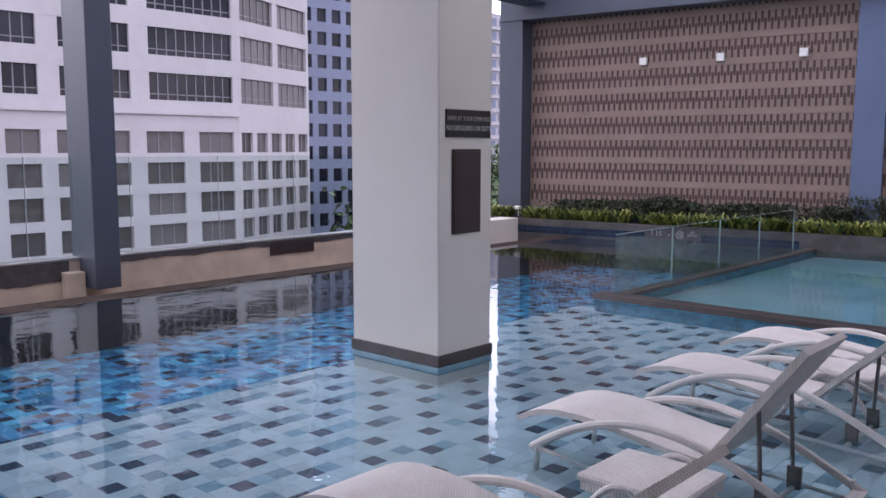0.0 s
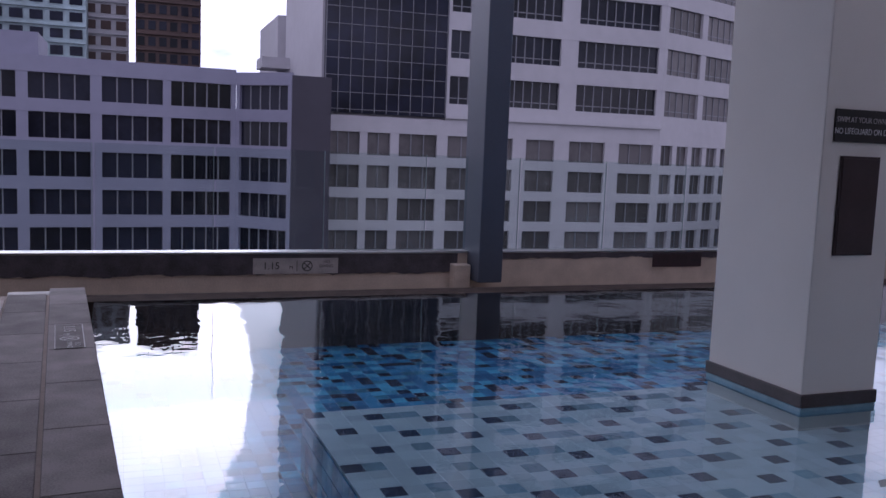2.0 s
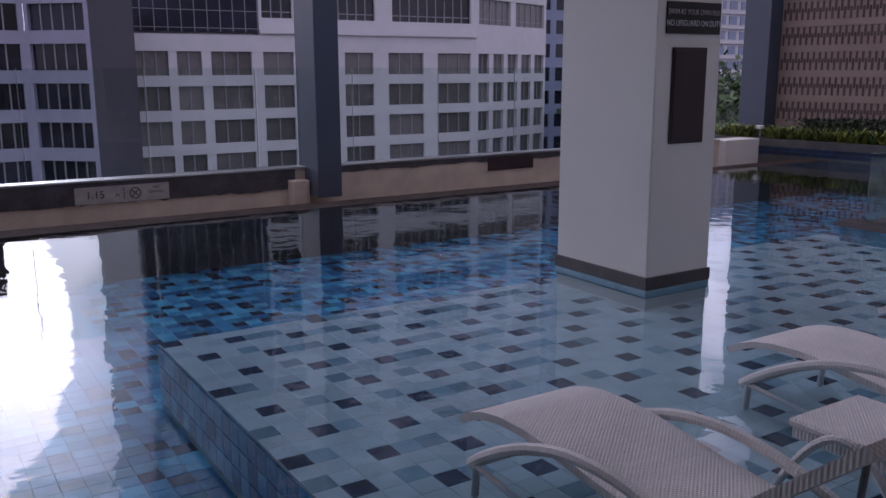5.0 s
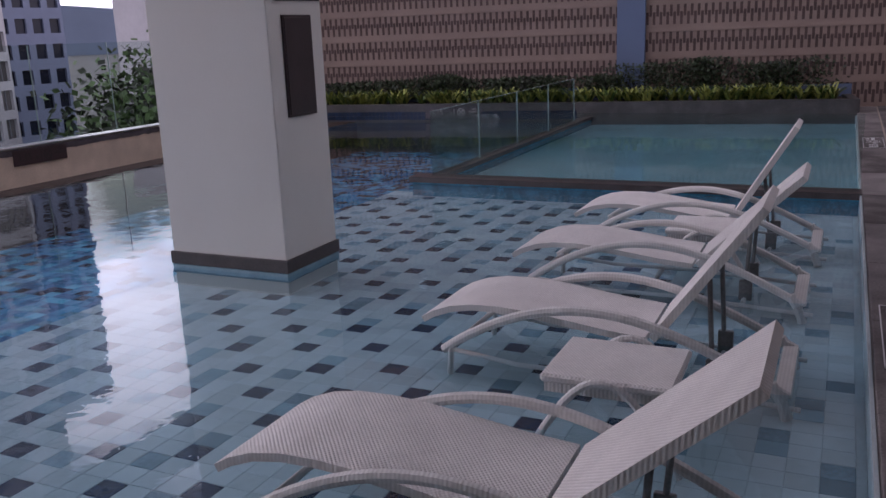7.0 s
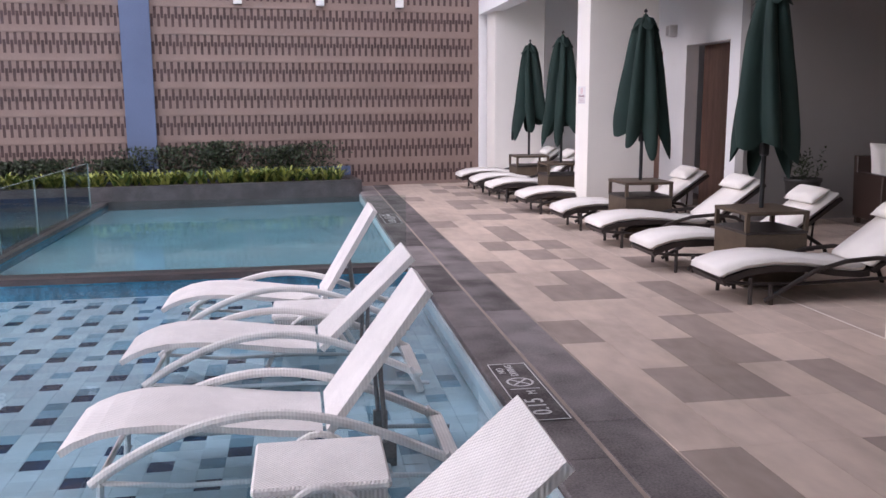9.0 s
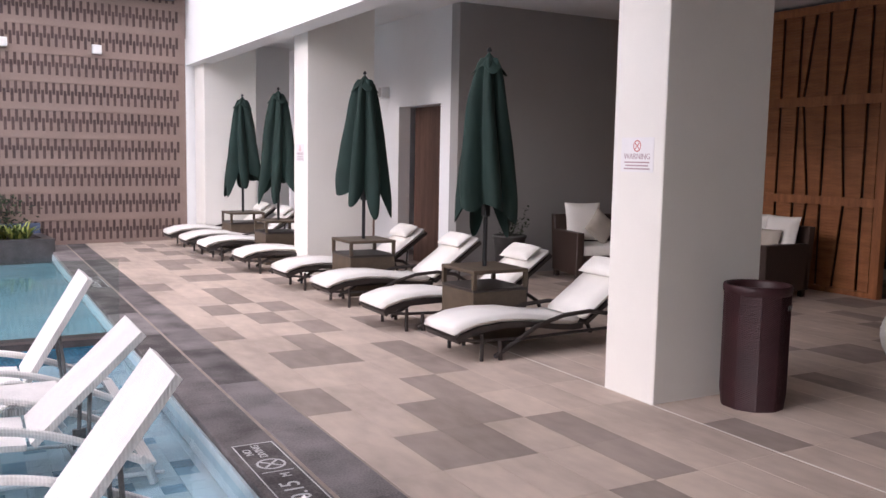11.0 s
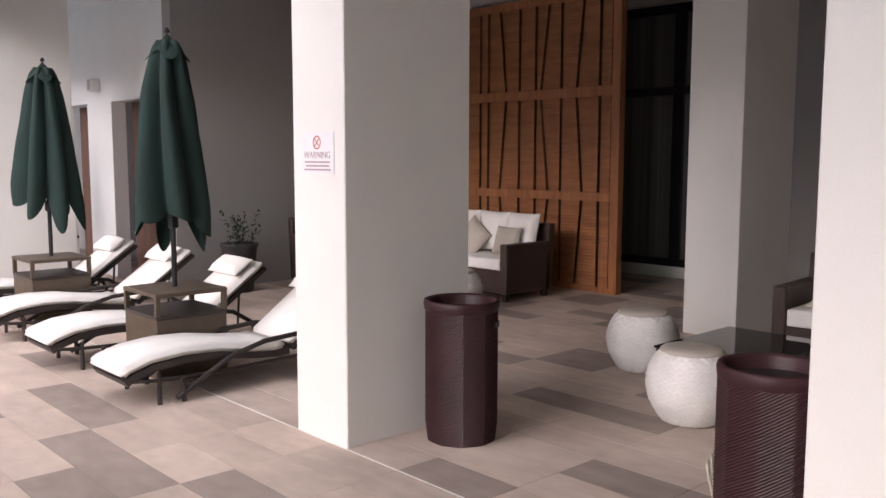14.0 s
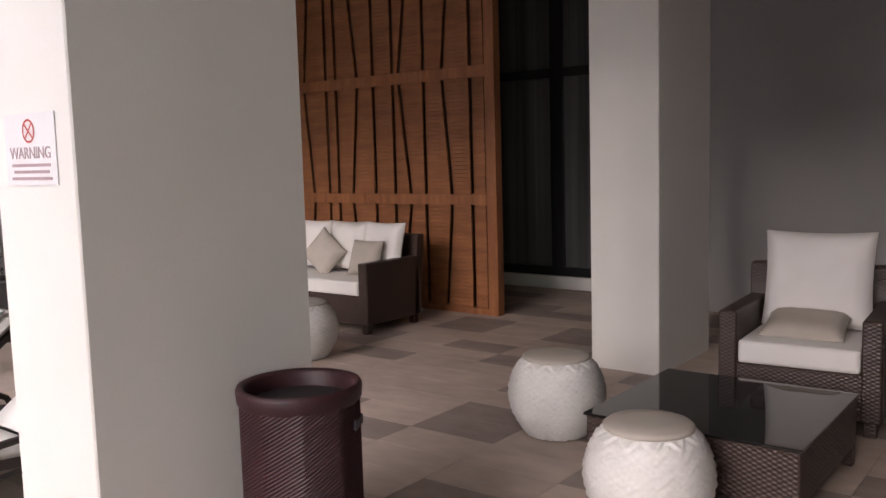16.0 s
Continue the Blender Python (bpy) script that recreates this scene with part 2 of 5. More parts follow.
M_CUSHION_B = mat("beige cushion fabric", (0.47, 0.42, 0.36), 0.95, var=0.06, scale=5, fine=400, bump=0.15, dist=0.002)
M_GREEN = mat("dark green canvas", (0.005, 0.024, 0.019), 0.85, var=0.15, scale=3, fine=300, bump=0.12, dist=0.002)
M_POLE = mat("black umbrella pole", (0.022, 0.022, 0.024), 0.35, 0.4, var=0.05)
M_TABLEB = mat("bronze resin table", (0.095, 0.068, 0.045), 0.5, var=0.12, scale=10)
M_WOOD = mat("red brown screen wood", (0.36, 0.135, 0.05), 0.5, var=0.22, scale=3, fine=40, stretch=(1, 6, 0.6))
M_WOOD_D = mat("shaded louvre wood", (0.34, 0.13, 0.048), 0.6, var=0.2, scale=3, stretch=(1, 1, 6))
M_GAP_SHADE = mat("shaded brown backing board", (0.10, 0.06, 0.045), 0.8, var=0.2, scale=3)
M_DOOR = mat("dark walnut door", (0.17, 0.095, 0.07), 0.5, var=0.25, scale=4, fine=30, stretch=(3, 3, 0.25))
M_BLACKFRAME = mat("black window frame", (0.012, 0.011, 0.012), 0.45, var=0.05)
M_DARKGLASS = mat("dark glass over a grey curtain", (0.15, 0.145, 0.145), 0.12, var=0.3, scale=1.0, fine=3.0, bump=0, color2=(0.06, 0.057, 0.06), stretch=(6, 6, 0.12))
M_TABLEGLASS = mat("smoked table glass", (0.012, 0.012, 0.012), 0.03, var=0.05, bump=0)
M_POT = mat("dark stone pot", (0.05, 0.047, 0.045), 0.6, var=0.2, scale=8)
M_LEAF_L = mat("variegated yellow green leaf", (0.27, 0.29, 0.07), 0.5, var=0.35, scale=12, island=0.8, color2=(0.05, 0.10, 0.02))
M_LEAF_D = mat("dark shrub leaf", (0.035, 0.055, 0.025), 0.55, var=0.35, scale=10, island=0.8)
M_SOIL = mat("planter soil", (0.05, 0.038, 0.028), 0.95, var=0.3, scale=20, bump=0.5)
M_LAMP = mat("white wall lamp housing", (0.75, 0.74, 0.72), 0.4, var=0.03)
M_ROPE = mat("natural rope", (0.50, 0.44, 0.36), 0.9, var=0.15, scale=40)
M_B_WHITE = mat("white facade panel", (0.46, 0.445, 0.48), 0.6, var=0.05, scale=0.12, fine=1.0, bump=0)
M_B_LILAC = mat("lilac grey facade panel", (0.25, 0.245, 0.33), 0.6, var=0.06, scale=0.12, fine=1.0, bump=0)
M_B_GLASS = mat("tinted office glass", (0.02, 0.021, 0.035), 0.1, spec=0.2, var=0.25, scale=0.25, fine=1.5, bump=0, objrand=0.5)
M_B_BLIND = mat("grey office blind", (0.11, 0.10, 0.105), 0.3, spec=0.3, var=0.2, scale=0.3, fine=1.2, bump=0, objrand=0.6)
M_B_NAVY = mat("navy curtain wall glass", (0.016, 0.018, 0.04), 0.1, spec=0.15, var=0.3, scale=0.15, fine=0.6, bump=0)
M_B_MULL = mat("pale mullion", (0.20, 0.20, 0.23), 0.5, var=0.05, bump=0)
M_B_BROWN = mat("dark brown tower", (0.09, 0.055, 0.05), 0.7, var=0.15, scale=0.1, fine=1.0, bump=0)
M_B_TEAL = mat("pale teal tower", (0.36, 0.46, 0.50), 0.5, var=0.2, scale=0.08, fine=0.6, bump=0)
# side face of the lilac block, its shade put into the colour
M_B_SHADE = mat("dark slate facade", (0.045, 0.04, 0.058), 0.6, var=0.08, scale=0.12, fine=1.0, bump=0)
M_B_BLUE = mat("blue grey facade", (0.20, 0.23, 0.34), 0.6, var=0.06, scale=0.12, fine=1.0, bump=0)
M_GROUND = mat("city ground", (0.10, 0.10, 0.10), 0.9, var=0.25, scale=0.05, fine=0.6, bump=0)
M_HILL_HAZE = mat("hazy far hills", (0.16, 0.20, 0.28), 1.0, var=0.1, scale=0.002, fine=0.01, bump=0)


# ---- mesh helpers ----
def link(name, bm, material, parent=None, label="", smooth=False):
    me = bpy.data.meshes.new(name)
    if smooth:
        for f in bm.faces:
            f.smooth = True
    bm.to_mesh(me)
    bm.free()
    for k in (material if isinstance(material, (list, tuple)) else [material]):
        me.materials.append(k)
    ob = new(name, me)
    if parent is not None:
        ob.parent = parent
    if label:
        ob["label"] = label
    return ob


part = link


def shared(name, me, m, parent):
    ob = new(name, me)
    ob.parent = parent
    ob.matrix_basis = m
    return ob


def thing(name, m, label, category, group="", kind=""):
    ob = new(name)
    ob.matrix_basis = m
    ob.empty_display_size = 0.1
    return tagged(ob, label, category, group, kind)


def box(x0, x1, y0, y1, z0, z1, bevel=0.0, bm=None, seg=1):
    own = bm is None
    b = bmesh.new() if own or bevel else bm
    vs = [b.verts.new(p) for p in ((x0, y0, z0), (x1, y0, z0), (x1, y1, z0), (x0, y1, z0), (x0, y0, z1), (x1, y0, z1), (x1, y1, z1), (x0, y1, z1))]
    for f in ((0, 3, 2, 1), (4, 5, 6, 7), (0, 1, 5, 4), (1, 2, 6, 5), (2, 3, 7, 6), (3, 0, 4, 7)):
        b.faces.new([vs[i] for i in f])
    if bevel:
        bmesh.ops.bevel(b, geom=b.edges[:], offset=bevel, segments=seg, affect="EDGES", profile=0.7)
        if not own:
            me = bpy.data.meshes.new("tmp")
            b.to_mesh(me)
            b.free()
            bm.from_mesh(me)
            bpy.data.meshes.remove(me)
            return bm
    return b


def tube(pts, r, n=8, bm=None, flat=1.0):
    """A round bar along points, with closed ends; flat squeezes it upright."""
    b = bm or bmesh.new()
    pts = [Vector(p) for p in pts]
    rings = []
    for i, p in enumerate(pts):
        d = (pts[min(i + 1, len(pts) - 1)] - pts[max(i - 1, 0)]).normalized()
        side = d.cross(Vector((0, 0, 1)))
        side = side.normalized() if side.length > 1e-4 else Vector((1, 0, 0))
        up = side.cross(d)
        rings.append([b.verts.new(p + r * (math.cos(2 * math.pi * k / n) * side + flat * math.sin(2 * math.pi * k / n) * up)) for k in range(n)])
    for q, s in zip(rings, rings[1:]):
        for k in range(n):
            b.faces.new((q[k], q[(k + 1) % n], s[(k + 1) % n], s[k]))
    b.faces.new(rings[0])
    b.faces.new(rings[-1][::-1])
    bmesh.ops.recalc_face_normals(b, faces=b.faces[:])
    return b


def arc(p0, p1, rise, n=14, power=1.0):
    p0, p1 = Vector(p0), Vector(p1)
    return [p0.lerp(p1, i / n) + Vector((0, 0, rise * math.sin(math.pi * (i / n) ** power))) for i in range(n + 1)]


def lathe(profile, n=32, bm=None):
    b = bm or bmesh.new()
    rings = [[b.verts.new((r * math.cos(2 * math.pi * k / n), r * math.sin(2 * math.pi * k / n), z)) for k in range(n)] for r, z in profile]
    for q, s in zip(rings, rings[1:]):
        for k in range(n):
            b.faces.new((q[k], q[(k + 1) % n], s[(k + 1) % n], s[k]))
    b.faces.new(rings[0][::-1])
    b.faces.new(rings[-1])
    bmesh.ops.recalc_face_normals(b, faces=b.faces[:])
    return b


def sheet(profile, y0, y1, thick, ny=2, bm=None, edge=0):
    """A slab that follows a profile of (x, z) and runs from y0 to y1."""
    b = bm or bmesh.new()
    nrm = []
    for i in range(len(profile)):
        (xa, za), (xb, zb) = profile[max(i - 1, 0)], profile[min(i + 1, len(profile) - 1)]
        d = math.hypot(xb - xa, zb - za)
        nrm.append((-(zb - za) / d, (xb - xa) / d))
    loop = [(x, z) for x, z in profile] + [(x - thick * nx, z - thick * nz) for (x, z), (nx, nz) in reversed(list(zip(profile, nrm)))]
    cols = [[b.verts.new((x, y0 + (y1 - y0) * j / (ny - 1), z)) for x, z in loop] for j in range(ny)]
    k = len(loop)
    for q, s in zip(cols, cols[1:]):
        for i in range(k):
            b.faces.new((q[i], q[(i + 1) % k], s[(i + 1) % k], s[i]))
    m = len(profile)
    for c in (cols[0], cols[-1]):
        for i in range(m - 1):
            b.faces.new((c[i], c[i + 1], c[k - 2 - i], c[k - 1 - i])).material_index = edge
    bmesh.ops.recalc_face_normals(b, faces=b.faces[:])
    return b


def pillow(w, d, h, puff=1.0, n=12, bm=None):
    """A stuffed cushion w wide (x), d deep (y), h thick in the middle, with thin seams and pulled-in sides."""
    b = bm or bmesh.new()
    top, bot = {}, {}
    for i in range(n + 1):
        for j in range(n + 1):
            u, v = 2 * i / n - 1, 2 * j / n - 1
            t = ((1 - u ** 4) * (1 - v ** 4)) ** 0.55
            x = 0.5 * w * u * (1 - 0.05 * (1 - v * v) * puff)
            y = 0.5 * d * v * (1 - 0.05 * (1 - u * u) * puff)
            wob = 0.06 * h * noise.noise(Vector((3 * u, 3 * v, w + d)))
            top[i, j] = b.verts.new((x, y, 0.5 * h * t + wob * t + 0.004))
            bot[i, j] = b.verts.new((x, y, -0.5 * h * t - 0.004))
    for i in range(n):
        for j in range(n):
            b.faces.new((top[i, j], top[i + 1, j], top[i + 1, j + 1], top[i, j + 1]))
            b.faces.new((bot[i, j + 1], bot[i + 1, j + 1], bot[i + 1, j], bot[i, j]))
    for i in range(n):
        for j in (0, n):
            b.faces.new((top[i, j], bot[i, j], bot[i + 1, j], top[i + 1, j]))
            b.faces.new((top[j, i], top[j, i + 1], bot[j, i + 1], bot[j, i]))
    bmesh.ops.recalc_face_normals(b, faces=b.faces[:])
    return b


def text_mesh(name, body, size, m, material, parent, depth=0.0012):
    cu = bpy.data.curves.new(name, "FONT")
    cu.body, cu.size, cu.extrude = body, size, depth
    cu.align_x, cu.align_y = "CENTER", "CENTER"
    tmp = bpy.data.objects.new(name, cu)
    scene.collection.objects.link(tmp)
    me = bpy.data.meshes.new_from_object(tmp.evaluated_get(bpy.context.evaluated_depsgraph_get()))
    bpy.data.objects.remove(tmp)
    me.materials.append(material)
    return shared(name, me, m, parent)


def structure(name, bm, material, label, category="", parent=None):
    return tagged(link(name, bm, material, parent), label, category or name.split("_")[0], kind="structure")


WATER = -0.085
EDGE_E, EDGE_S, LIP, SHELF_X, SHELF_Y, SHELF_N = -0.98, 0.62, -8.93, -5.4, 1.92, 8.21
SHELF_Z, DEEP_Z = -0.21, -0.62
PARAPET, NORTH, PLANTER = -10.35, 15.75, 14.7
DECK = -0.41
SOFFIT = 3.42

# ---- ground far below and large structure ----
def plane(x0, x1, y0, y1, z):
    b = bmesh.new()
    b.faces.new([b.verts.new(p) for p in ((x0, y0, z), (x1, y0, z), (x1, y1, z), (x0, y1, z))])
    return b


structure("ground", plane(-3000, 3000, -3000, 3000, -26.0), M_GROUND, "grey city ground far below the terrace")

# slab under the deck, with tiles laid on it further down
structure("floor", box(EDGE_E + 0.02, 12.0, -3.5, 17.5, -0.5, -0.004), M_GROUT, "terrace slab of grey screed under stone tiles", "floor")
structure("floor_south", box(LIP - 0.02, EDGE_E + 0.02, -3.5, EDGE_S - 0.02, -0.9, -0.012), M_GROUT, "terrace slab beside the south edge of the pool", "floor")
structure("floor_corner", box(-2.5, EDGE_E + 0.02, EDGE_S - 0.02, 1.55, -0.5, -0.012), M_GROUT, "terrace slab in the corner of the pool", "floor")

# pool shell
structure("pool_floor", box(LIP - 0.4, EDGE_E, -0.1, PLANTER + 0.2, DEEP_Z - 0.2, DEEP_Z - 0.003), M_TGROUT, "deep pool floor under blue tiles", "pool floor")
structure("pool_shelf", box(SHELF_X, EDGE_E + 0.0, SHELF_Y, SHELF_N + 0.2, DEEP_Z - 0.01, SHELF_Z - 0.003), M_TGROUT, "shallow lounging shelf of the pool", "pool floor")
structure("pool_wall_west", box(LIP - 0.4, LIP, -0.5, PLANTER, -1.2, WATER - 0.004), M_LIP, "dark brown overflow lip of the pool", "pool wall")
structure("pool_wall_south", box(LIP, -2.5, EDGE_S - 0.25, EDGE_S + 0.0, -1.2, -0.04), M_T_PALE, "pale tiled south wall of the pool", "pool wall")
water = structure("water", plane(LIP, EDGE_E, EDGE_S, PLANTER + 0.1, WATER), M_WATER, "clear still pool water with fine ripples", "water")
structure("gutter_floor", box(PARAPET, LIP - 0.37, -6.0, PLANTER + 2, -1.0, -0.75), M_BEIGE, "beige overflow gutter below the pool lip", "gutter")

# parapet with bare render below a ragged black coat
def ragged_coat(y0, y1, z_top, z_mid, amp, x, seed):
    b = bmesh.new()
    n = int((y1 - y0) / 0.03)
    prev = None
    for i in range(n + 1):
        y = y0 + (y1 - y0) * i / n
        z = z_mid + amp * (noise.noise(Vector((y * 2.2, seed, 0))) + 0.45 * noise.noise(Vector((y * 9, seed, 3))) + 0.25 * noise.noise(Vector((y * 30, seed, 7))))
        cur = [b.verts.new(p) for p in ((x, y, z_top), (x, y, min(z, z_top - 0.01)))]
        if prev:
            b.faces.new((prev[0], prev[1], cur[1], cur[0]))
        prev = cur
    b.normal_update()
    bmesh.ops.solidify(b, geom=b.faces[:], thickness=-0.004)
    bmesh.ops.recalc_face_normals(b, faces=b.faces[:])
    return b


wall_w = structure("wall_west", box(PARAPET - 0.2, PARAPET, -3.7, 12.7, -1.2, 0.19), M_BEIGE, "low beige rendered parapet along the pool", "wall")
part("coat", ragged_coat(-3.7, 4.9, 0.186, -0.055, 0.03, PARAPET + 0.008, 1.0), M_BLACKWP, wall_w, "black ragged waterproof coat")
part("coat", ragged_coat(5.3, 12.4, 0.186, 0.115, 0.03, PARAPET + 0.008, 5.0), M_BLACKWP, wall_w, "black ragged waterproof coat")
part("cap", box(PARAPET - 0.22, PARAPET + 0.02, -3.7, 12.7, 0.19, 0.215, 0.004), M_STEEL, wall_w, "pale metal capping")
part("nib", box(PARAPET, PARAPET + 0.18, 4.8, 5.02, -0.75, 0.06, 0.01), M_BEIGE, wall_w, "beige rendered nib")

structure("parapet_end", box(PARAPET - 0.25, PARAPET + 0.15, 12.7, 13.6, -1.0, 0.2, 0.01), M_PAINT, "pale painted block at the end of the parapet", "block")

# glass balustrade
glass_rail = thing("glass_balustrade", pose(0, 0, 0), "clear frameless glass balustrade on the pool parapet", "balustrade")
y = -5.9
while y < 11.5:
    if not 4.6 < y < 4.9:
        g = part("pane", box(PARAPET - 0.106, PARAPET - 0.094, y, y + 1.27, 0.215, 1.42), M_GLASS, glass_rail)
        g.visible_shadow = False
        part("pane_edge", box(PARAPET - 0.107, PARAPET - 0.093, y + 1.272, y + 1.279, 0.215, 1.42), M_EDGE, glass_rail, "pale polished glass edge")
    y += 1.3

# tall cladded post in front of the parapet, and the frame beam above
def frame_post(x, y, z0, z1, w=0.42, d=0.36):
    t = thing("frame_post", pose(x, y, 0), "tall dark blue-grey metal clad post of the terrace frame", "post", "frame posts")
    part("shaft", box(-d / 2, d / 2, -w / 2, w / 2, z0, z1, 0.008), M_ALU, t)
    return t


frame_post(-10.25, 5.2, -0.14, 4.6, 0.32, 0.58)
frame_post(-10.87, NORTH - 0.12, -0.3, 5.2, 0.5, 0.52)
structure("beam_west", box(PARAPET - 0.3, PARAPET + 0.25, -6.0, NORTH, 4.3, 4.85), M_ALU, "dark metal clad beam of the terrace frame", "beam")
structure("beam_north", box(-11.1, 1.2, NORTH - 0.40, NORTH - 0.03, 4.02, 4.7), M_ALU, "dark metal clad beam in front of the brick wall", "beam")

# north wall: patterned brick below, plain above
wall_n = structure("wall_north", box(-10.6, 3.34, NORTH, NORTH + 0.3, -1.0, 16.0), M_BRICK_P, "pink sand brick wall with rows of slots painted dark", "wall")
structure("wall_north_base", box(-10.6, -0.95, NORTH - 0.04, NORTH - 0.002, 0.0, 0.36), M_PILASTER, "slate blue painted base of the brick wall", "wall")
structure("wall_north_white", box(1.42, 3.34, NORTH - 0.05, NORTH - 0.004, -0.02, SOFFIT), M_WHITE, "white painted end wall behind the loungers", "wall")
structure("pilaster", box(-4.6, -4.14, NORTH - 0.12, NORTH, 0.2, 4.02, 0.004), M_PILASTER, "slate blue painted pilaster on the brick wall", "pilaster")

# planter along the north end
structure("planter", box(-11.6, -0.95, PLANTER, PLANTER + 0.15, -1.0, 0.2), M_DARKSTONE, "long dark stone planter wall", "planter")
structure("planter_end", box(-1.09, -0.95, PLANTER + 0.15, NORTH, -0.2, 0.2), M_DARKSTONE, "dark stone end wall of the planter", "planter")
structure("planter_soil", box(-11.6, -1.09, PLANTER + 0.15, NORTH - 0.002, -0.3, 0.16), M_SOIL, "dark planter soil", "soil")

# columns
def column(name, x0, x1, y0, y1, z0, z1, label):
    return structure(name, box(x0, x1, y0, y1, z0, z1, 0.006), M_PAINT, label, "column")


col_pool = column("column_1", -5.23, -4.31, 4.86, 5.46, -1.0, 12.0, "pale painted concrete column standing in the pool")
for nm, bx in (("skirting", (-5.245, -4.295, 4.845, 5.475, -0.06, 0.025)), ("tile_band", (-5.24, -4.30, 4.85, 5.47, -0.12, -0.062))):
    part(nm, box(*bx, 0.004), M_DARKTRIM if nm == "skirting" else M_T_TEAL, col_pool, "dark plum stone skirting" if nm == "skirting" else "teal tile band")
column("column_2", 1.61, 2.5, 4.71, 5.18, -0.02, SOFFIT, "cream painted column beside the loungers")
column("column_3", 1.61, 2.5, 10.93, 11.42, -0.02, SOFFIT, "white painted column among the loungers")
column("column_4", 1.61, 2.5, 1.83, 2.29, -0.02, SOFFIT, "cream painted column near the lounge")
column("column_5", 5.6, 6.5, 4.69, 5.19, -0.02, SOFFIT, "pale painted column in the lounge")
column("column_6", 1.41, 2.29, 15.3, 15.95, -0.02, SOFFIT, "white painted column against the brick wall")

# building over the deck
structure("ceiling", box(1.55, 12.0, -3.5, 17.5, SOFFIT, SOFFIT + 0.3), M_WHITE, "white painted terrace ceiling", "ceiling")
structure("fascia", box(1.27, 1.55, -3.5, 15.95, 2.97, 16.0), M_WHITE, "white building face above the terrace", "fascia")
# two unseen slabs, added overhead to block sky light
structure("ceiling_south", box(-5.3, 1.27, -3.5, 4.3, 4.5, 4.8), M_WHITE, "unseen white slab added to shade the pool corner", "ceiling")
structure("ceiling_west", box(-10.2, -5.3, -3.5, -0.4, 4.5, 4.8), M_WHITE, "unseen white slab added to shade the south terrace", "ceiling")
structure("wall_dark", box(3.34, 12.0, 10.24, 10.44, -0.02, SOFFIT), M_GREYWALL, "matt grey wall behind the lounge seats", "wall")
structure("wall_doors_1", box(3.34, 3.52, 10.44, 10.7, -0.02, SOFFIT), M_WHITE, "white wall with doors", "wall")
structure("wall_doors_2", box(3.34, 3.52, 11.93, 12.72, -0.02, 2.2), M_WHITE, "white pier between two doors", "wall")
structure("wall_doors_3", box(3.34, 3.52, 13.7, 17.4, -0.02, SOFFIT), M_WHITE, "white wall beyond the doors", "wall")
structure("wall_doors_head", box(3.34, 3.52, 10.7, 13.7, 2.2, SOFFIT), M_WHITE, "white wall above the doors", "wall")
structure("wall_alcove", box(4.25, 4.35, 10.44, 17.4, -0.02, SOFFIT), M_WHITE, "white back of the door alcoves", "wall")
structure("wall_chair", box(8.0, 8.2, -3.5, 5.65, -0.02, SOFFIT), M_GREYWALL, "grey wall behind the armchair", "wall")
# out of view; placed this near to keep southern light off the columns
structure("wall_south", box(-8.7, 12.0, -3.7, -3.5, -1.0, 4.7), M_GREYWALL, "unseen grey wall added to cut light from the south", "wall")
structure("wall_east", box(11.8, 12.0, -3.5, 10.24, -0.02, SOFFIT), M_GREYWALL, "grey back wall of the lounge", "wall")


def door(name, y0, y1):
    d = thing(name, pose(3.63, y0, 0), "dark walnut door standing in a white alcove", "door", "", "structure")
    part("leaf", box(-0.03, 0.03, 0.0, y1 - y0, 0.0, 2.2, 0.004), M_DOOR, d)
    part("door_handle", tube([(-0.03, 0.1, 1.0), (-0.09, 0.1, 1.0), (-0.09, 0.24, 1.0)], 0.011), M_STEEL, d, "brushed steel lever")
    return d


door("door_1", 10.7, 11.93)
door("door_2", 12.72, 13.7)
# black framed window wall behind the screen
win = thing("window_1", pose(8.6, 5.66, 0), "tall black framed window with a grey curtain behind", "window", "", "structure")
part("window_sill", box(-0.08, 0.1, 0.0, 4.4, 0.0, 0.14, 0.004), M_PAINT, win)
for nm, bx in (("frame", (-0.05, 0.05, 0.0, 4.4, 3.3, SOFFIT)), ("frame", (-0.05, 0.05, 0.0, 4.4, 0.14, 0.24)), ("rail", (-0.05, 0.05, 0.0, 4.4, 2.3, 2.4))):
    part(nm, box(*bx, 0.004), M_BLACKFRAME, win)
for k in range(4):
    part("mullion", box(-0.055, 0.055, 0.1 + 1.33 * k, 0.25 + 1.33 * k, 0.24, 3.3, 0.004), M_BLACKFRAME, win)
    if k < 3:
        part("pane", box(-0.008, 0.008, 0.25 + 1.33 * k, 0.1 + 1.33 * (k + 1), 0.24, 3.3), M_DARKGLASS, win)

# ---- loungers standing in the pool ----
def ease(a, b, t):
    return a + (b - a) * t


